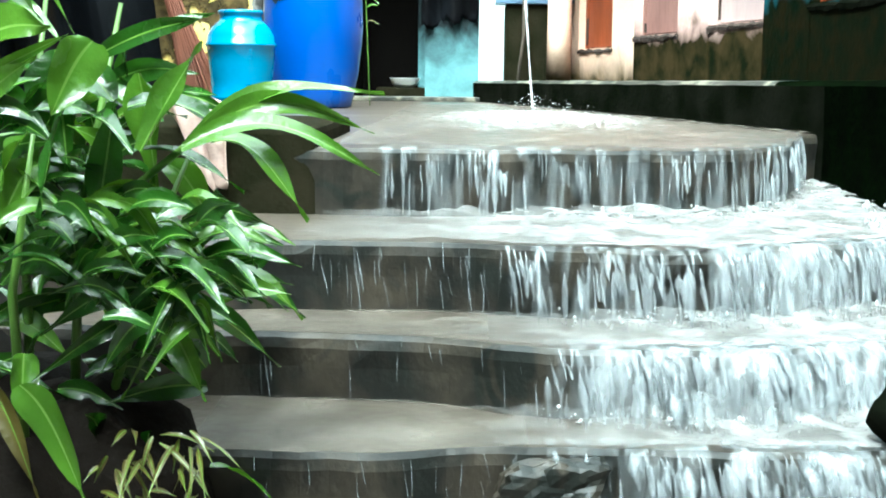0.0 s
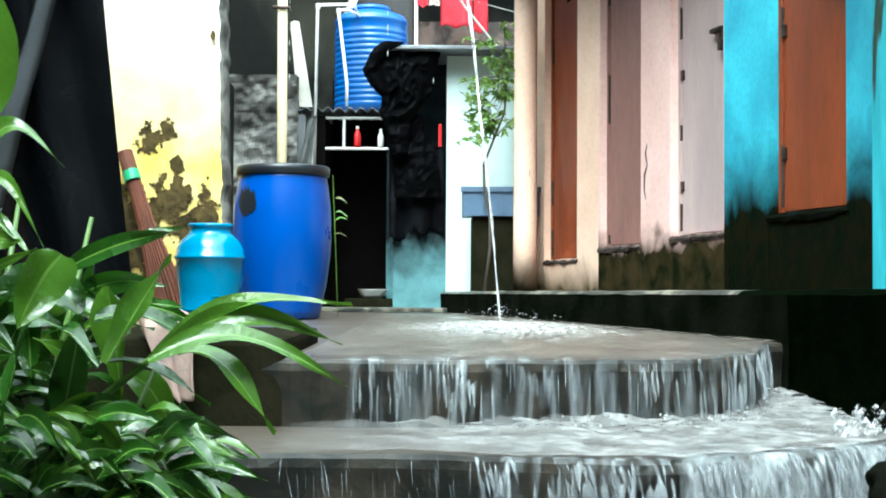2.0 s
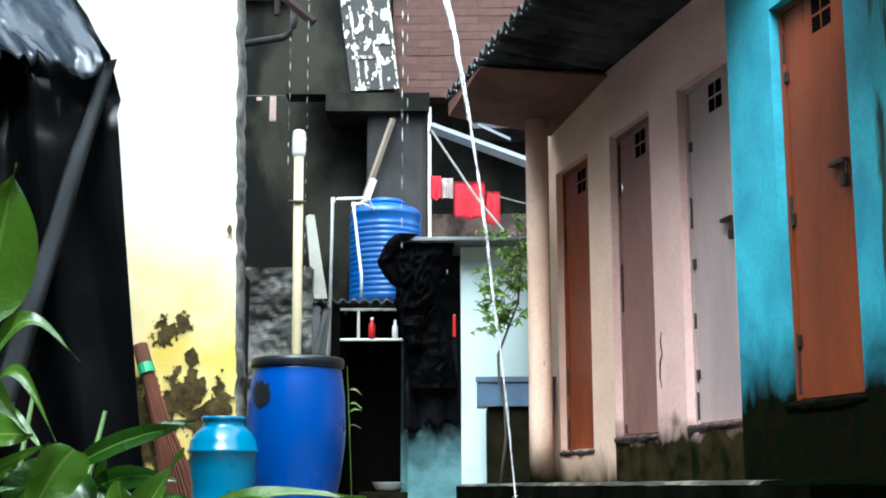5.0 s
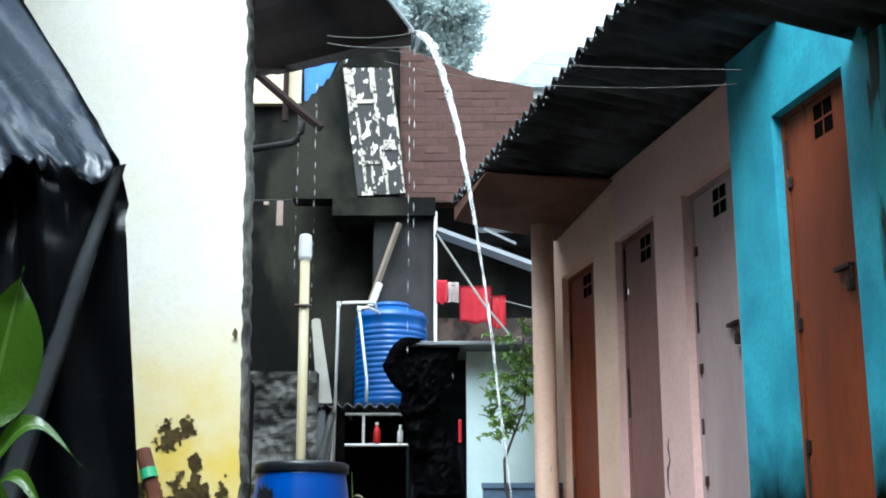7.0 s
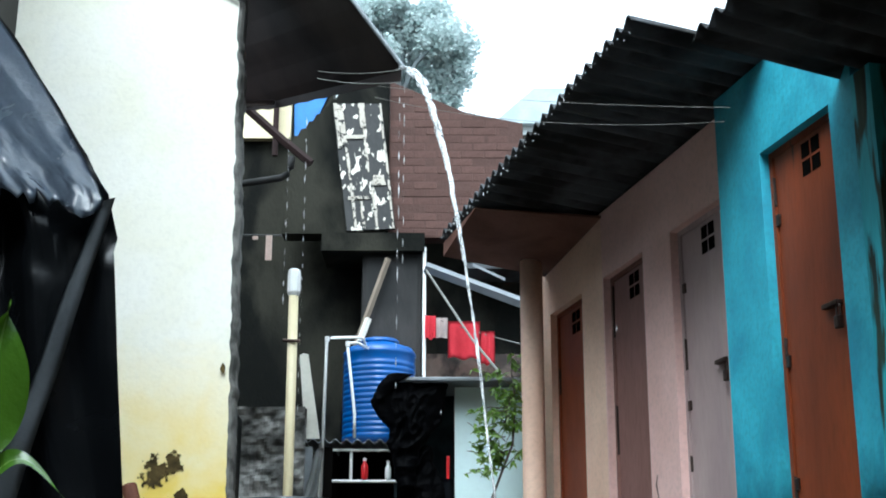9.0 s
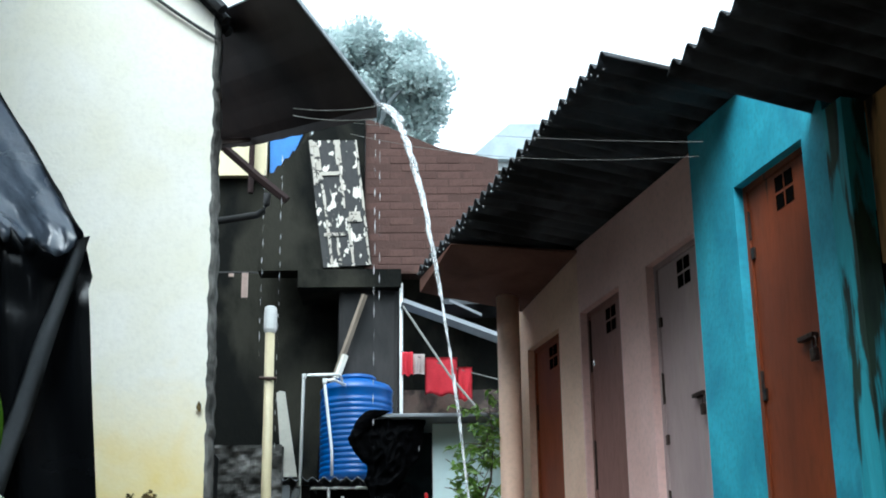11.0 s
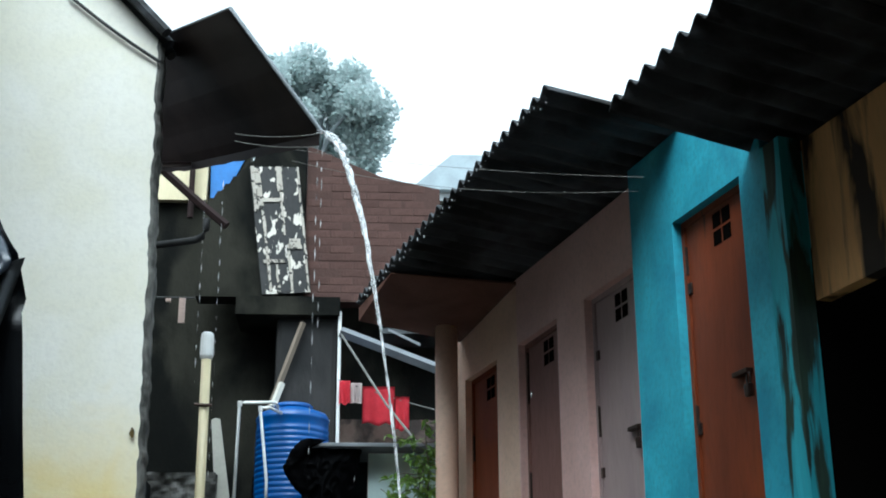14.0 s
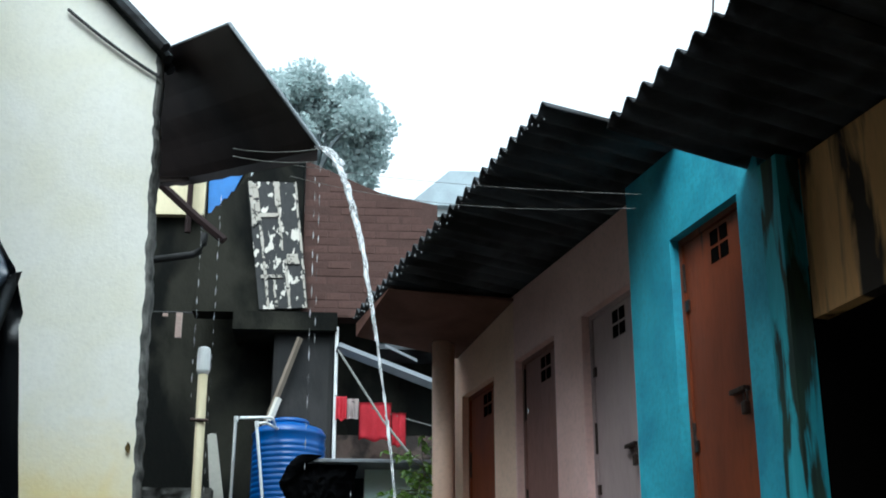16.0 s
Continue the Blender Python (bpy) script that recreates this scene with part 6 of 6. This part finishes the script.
def curtain(st, x0, x1, out, seed):
    """A thin uneven sheet of water bending over an edge."""
    top, low, poly = STEPS[st]
    bm = bmesh.new()
    g = []
    nx = int((x1 - x0) * 110)
    for i in range(nx + 1):
        x = x0 + (x1 - x0) * i / nx
        th = out * (0.7 + 0.6 * noise.noise((x * 8, seed, 0)) + 0.35 * noise.noise((x * 31, seed, 2)))
        col = []
        for k in range(11):
            u = k / 10
            col.append(bm.verts.new((x + 0.004 * math.sin(u * 4 + x * 30), edge_y(poly, x) + (0.012 - th * u ** 0.6 - 0.008 if k else 0.06), top + 0.008 - (top - low) * u ** 1.6)))
        g.append(col)
    for i, (a, b) in enumerate(zip(g, g[1:])):
        x = a[0].co.x
        if noise.noise((x * 21, seed * 3, 7)) * 0.7 + 0.25 + min(0.5, (x - x0) * 2.2) < 0.35:
            continue
        for k in range(10):
            bm.faces.new((a[k], b[k], b[k + 1], a[k + 1]))
    return bm


for st, x0, x1, out, seed in ((0, -0.24, 1.17, 0.035, 9), (0, 0.86, 1.16, 0.06, 2), (1, 0.07, 1.3, 0.07, 3), (2, 0.16, 1.3, 0.08, 4), (3, 0.10, 0.4, 0.05, 5), (3, 0.36, 1.3, 0.09, 6), (2, 0.36, 1.2, 0.11, 7), (1, 0.5, 1.2, 0.10, 8)):
    tagged(part("water_curtain", curtain(st, x0, x1, out, seed), M_VEIL if seed in (2, 3, 5, 9) else M_CURTAIN, smooth=True), "thin streaked curtain of water over a step", "water", kind="stuff")


def foam_sheet(st, x0, x1, height, seed):
    """Broken white water running over a tread."""
    top, low, poly = STEPS[st]
    back = STEPS[st - 1][2]
    bm = bmesh.new()
    nx, ny = int((x1 - x0) * 85), 30
    g = []
    for i in range(nx + 1):
        x = x0 + (x1 - x0) * i / nx
        yf, yb = edge_y(poly, x) + 0.004, edge_y(back, x) - 0.005
        col = []
        for k in range(ny + 1):
            v = k / ny
            y = yf + (yb - yf) * v
            h = height * min(1.0, 0.15 + (x - x0) * 1.6) * (0.25 + 0.75 * v ** 2) * (0.7 + 0.8 * noise.noise((x * 8, y * 11, seed)) + 0.35 * noise.noise((x * 20, y * 24, seed)) + 0.10 * noise.noise((x * 50, y * 50, seed)))
            col.append(bm.verts.new((x, y, top + 0.004 + max(0.0, h))))
        g.append(col)
    for a, b in zip(g, g[1:]):
        for k in range(ny):
            c = a[k].co
            if noise.noise((c.x * 6, c.y * 30, seed + 20)) * 0.3 + noise.noise((c.x * 25, c.y * 60, seed + 20)) * 0.15 + (c.x - x0) * 3.0 - 0.35 < 0 and seed < 4:
                continue
            bm.faces.new((a[k], b[k], b[k + 1], a[k + 1]))
    return bm


tagged(part("foam", foam_sheet(1, -0.5, 1.7, 0.030, 1), M_FOAM, smooth=True), "white churning water on the tread", "water", kind="stuff")
tagged(part("foam", foam_sheet(2, -0.12, 1.7, 0.035, 2), M_FOAM, smooth=True), "white churning water on the tread", "water", kind="stuff")
tagged(part("foam", foam_sheet(3, -0.06, 1.7, 0.050, 3), M_FOAM, smooth=True), "white churning water on the tread", "water", kind="stuff")
tagged(part("shallow_water", foam_sheet(2, -0.5, 0.05, 0.006, 4), M_FILM, smooth=True), "thin water film on the tread", "water", kind="stuff")
tagged(part("shallow_water", foam_sheet(3, -0.5, 0.12, 0.006, 5), M_FILM, smooth=True), "thin water film on the tread", "water", kind="stuff")
# film over the landing, rippled round the place where the spout strikes
HIT = Vector((0.312, 6.22, LAND))
bm = bmesh.new()
g = []
for i in range(91):
    x = -0.36 + 1.75 * i / 90
    col = []
    for k in range(121):
        y = 3.50 + 5.2 * k / 120
        y = max(y, edge_y(STEPS[0][2], x) + 0.002)
        d = math.hypot(x - HIT.x, y - HIT.y)
        h = 0.004 + 0.004 * noise.noise((x * 9, y * 5, 1)) + 0.010 * math.exp(-d * 1.2) * (0.5 + noise.noise((x * 22, y * 14, 4)))
        col.append(bm.verts.new((min(x, plinth_x(y) - 0.004), y, LAND + 0.003 + max(0, h))))
    g.append(col)
for a, b in zip(g, g[1:]):
    for k in range(120):
        bm.faces.new((a[k], b[k], b[k + 1], a[k + 1]))
tagged(part("water_film", bm, M_FILM, smooth=True), "shallow running water over the landing", "water", kind="stuff")
# splash foam round the strike
bm = bmesh.new()
g = []
for i in range(91):
    q = i / 90
    col = []
    for k in range(160):
        a = k * math.tau / 160
        x, y = HIT.x + 0.62 * q * math.cos(a), HIT.y - 0.35 + 1.7 * q * math.sin(a)
        h = (1 - q) * (0.016 + 0.022 * abs(noise.noise((x * 24, y * 12, 6))))
        col.append(bm.verts.new((x, y, LAND + 0.007 + h * (1 if q < 0.97 else 0))))
    g.append(col)
for a, b in zip(g, g[1:]):
    for k in range(160):
        c = a[k].co
        if noise.noise((c.x * 60, c.y * 24, 3)) * 1.1 + 0.62 - ((c.x - HIT.x) ** 2 / 0.33 + (c.y - HIT.y + 0.35) ** 2 / 2.6) ** 0.5 > 0:
            bm.faces.new((a[k], a[(k + 1) % 160], b[(k + 1) % 160], b[k]))
tagged(part("splash_foam", bm, M_SPLASH, smooth=True), "white splash where the spout strikes the landing", "water", kind="stuff")
bm = bmesh.new()
for i in range(420):
    a, q = rng.random() * math.tau, rng.random() ** 1.5 * 0.34
    drop(bm, (HIT.x + q * math.cos(a), HIT.y + q * math.sin(a), LAND + 0.01 + rng.random() ** 2 * 0.10 * (1.1 - q * 2)), rng.uniform(0.001, 0.0034))
# spray over the churning treads
for st, x0, x1, n, hh in ((1, 0.2, 1.15, 260, 0.03), (1, 1.0, 1.20, 401, 0.07), (2, 0.2, 1.0, 260, 0.03), (3, 0.15, 0.9, 260, 0.03)):
    top, low, poly = STEPS[st]
    for i in range(n):
        x = rng.uniform(x0, x1)
        y = edge_y(STEPS[st - 1][2] if st else poly, x) - rng.uniform(0.02, 0.14)
        if n > 400:
            y = 3.27 + 0.35 * (x - 1.05) + rng.uniform(-0.05, 0.05)
        if n > 400 and rng.random() < 0.55:
            continue
        drop(bm, (x, y, top + 0.01 + rng.random() ** 2.5 * hh), rng.random() ** 3 * (0.011 if n > 400 else 0.005) + 0.001, rng.uniform(0.8, 1.8))
tagged(part("spray", bm, M_SPOUT), "drops of spray over the steps", "water", kind="stuff")

# the spout from the awning
bm = bmesh.new()
P0 = Vector((-0.255, 7.19, 4.61))
n = 150
for strand, (dx, dy, thick, lag) in enumerate(((0.0, 0.0, 0.55, 0.0), (-0.5, 0.3, 0.42, 0.03), (0.5, -0.3, 0.40, -0.02), (0.2, 0.5, 0.34, 0.05), (-0.25, -0.5, 0.34, -0.04))):
    prev = None
    for i in range(n + 1):
        u = i / n
        p = Vector((P0.x + (HIT.x - P0.x) * u ** 0.93, P0.y + (HIT.y - P0.y) * u, P0.z - (P0.z - HIT.z) * (0.10 * u + 0.90 * u * u)))
        full = 0.036 * (1 - u) ** 1.8 + 0.0058
        p.x += dx * full * 1.1 + 0.006 * noise.noise((u * 14, strand * 3.1, 0)) + 0.008 * noise.noise((u * 5, 3, 0)) + lag * 0.2 * u * (1 - u)
        p.y += dy * full
        w = full * thick * (1 + 0.7 * noise.noise((u * 26, strand * 7.3, 1)) + 0.4 * noise.noise((u * 75, strand * 3.3, 2)))
        p.x += full * 0.35 * noise.noise((u * 40, strand * 2.7, 9))
        if strand and noise.noise((u * 20, strand * 5.7, 4)) < -0.25 - 0.2 * (1 - u) or 0.6 < u < 0.86 and strand and noise.noise((u * 33, strand * 1.7, 8)) < -0.02:
            prev = None
            continue
        cur = [bm.verts.new(p + Vector((w * math.cos(k * math.tau / 7), 0.6 * w * math.sin(k * math.tau / 7), 0))) for k in range(7)]
        if prev:
            for k in range(7):
                bm.faces.new((prev[k], prev[(k + 1) % 7], cur[(k + 1) % 7], cur[k]))
        prev = cur
tagged(part("water_spout", bm, M_SPOUT, smooth=True), "white spout of rain water pouring off the awning", "water", kind="stuff")
# strings of drips from the eaves
bm = bmesh.new()
for x, y, za, zb in ((-0.27, 7.25, 4.55, 2.6), (-1.05, 9.3, 5.1, 2.9), (-0.24, 7.23, 4.5, 3.4), (-1.22, 9.6, 5.1, 3.6)):
    z = za
    while z > zb:
        ln = rng.uniform(0.015, 0.05)
        drop(bm, (x + rng.uniform(-0.003, 0.003), y, z), 0.0035, ln / 0.0035)
        z -= ln * 2 + rng.uniform(0.02, 0.07)
er = random.Random(8)
for k in range(52):
    s_ = 6.15 + k * 0.073
    p = row(s_, 0.825 + er.uniform(-0.01, 0.01), 4.205 - er.random() ** 2 * 0.05)
    drop(bm, p, er.uniform(0.003, 0.007), er.uniform(1, 2.5))
    if er.random() < 0.08:
        drop(bm, p - Vector((0, 0, er.uniform(0.2, 2.2))), 0.003, er.uniform(4, 10))
tagged(part("drips", bm, M_SPOUT), "strings of rain drops falling from the eaves", "water", kind="stuff")

# ---------------------------------------------------------------- bricks, last
me = mesh_of("brick", boxed(-0.106, 0.106, -0.005, 0.05, -0.034, 0.034, bev=0.004), M_BRICK)
rng = random.Random(31)
for r_ in range(20):
    for c in range(6):
        x = -0.40 + c * 0.222 + (0.111 if r_ % 2 else 0.0)
        if x > 0.62 or x < -0.42 or 4.95 + r_ * 0.077 > (6.10 + (0.2 - x) * 0.44 if x < 0.2 else 6.06):
            continue
        b = new("brick", me)
        b.parent = brick_wall
        b.matrix_world = pose(x + rng.uniform(-0.003, 0.003), 11.552 + rng.uniform(-0.003, 0.004), 4.905 + r_ * 0.077, 0, rng.uniform(-0.6, 0.6), rng.uniform(-0.5, 0.5))
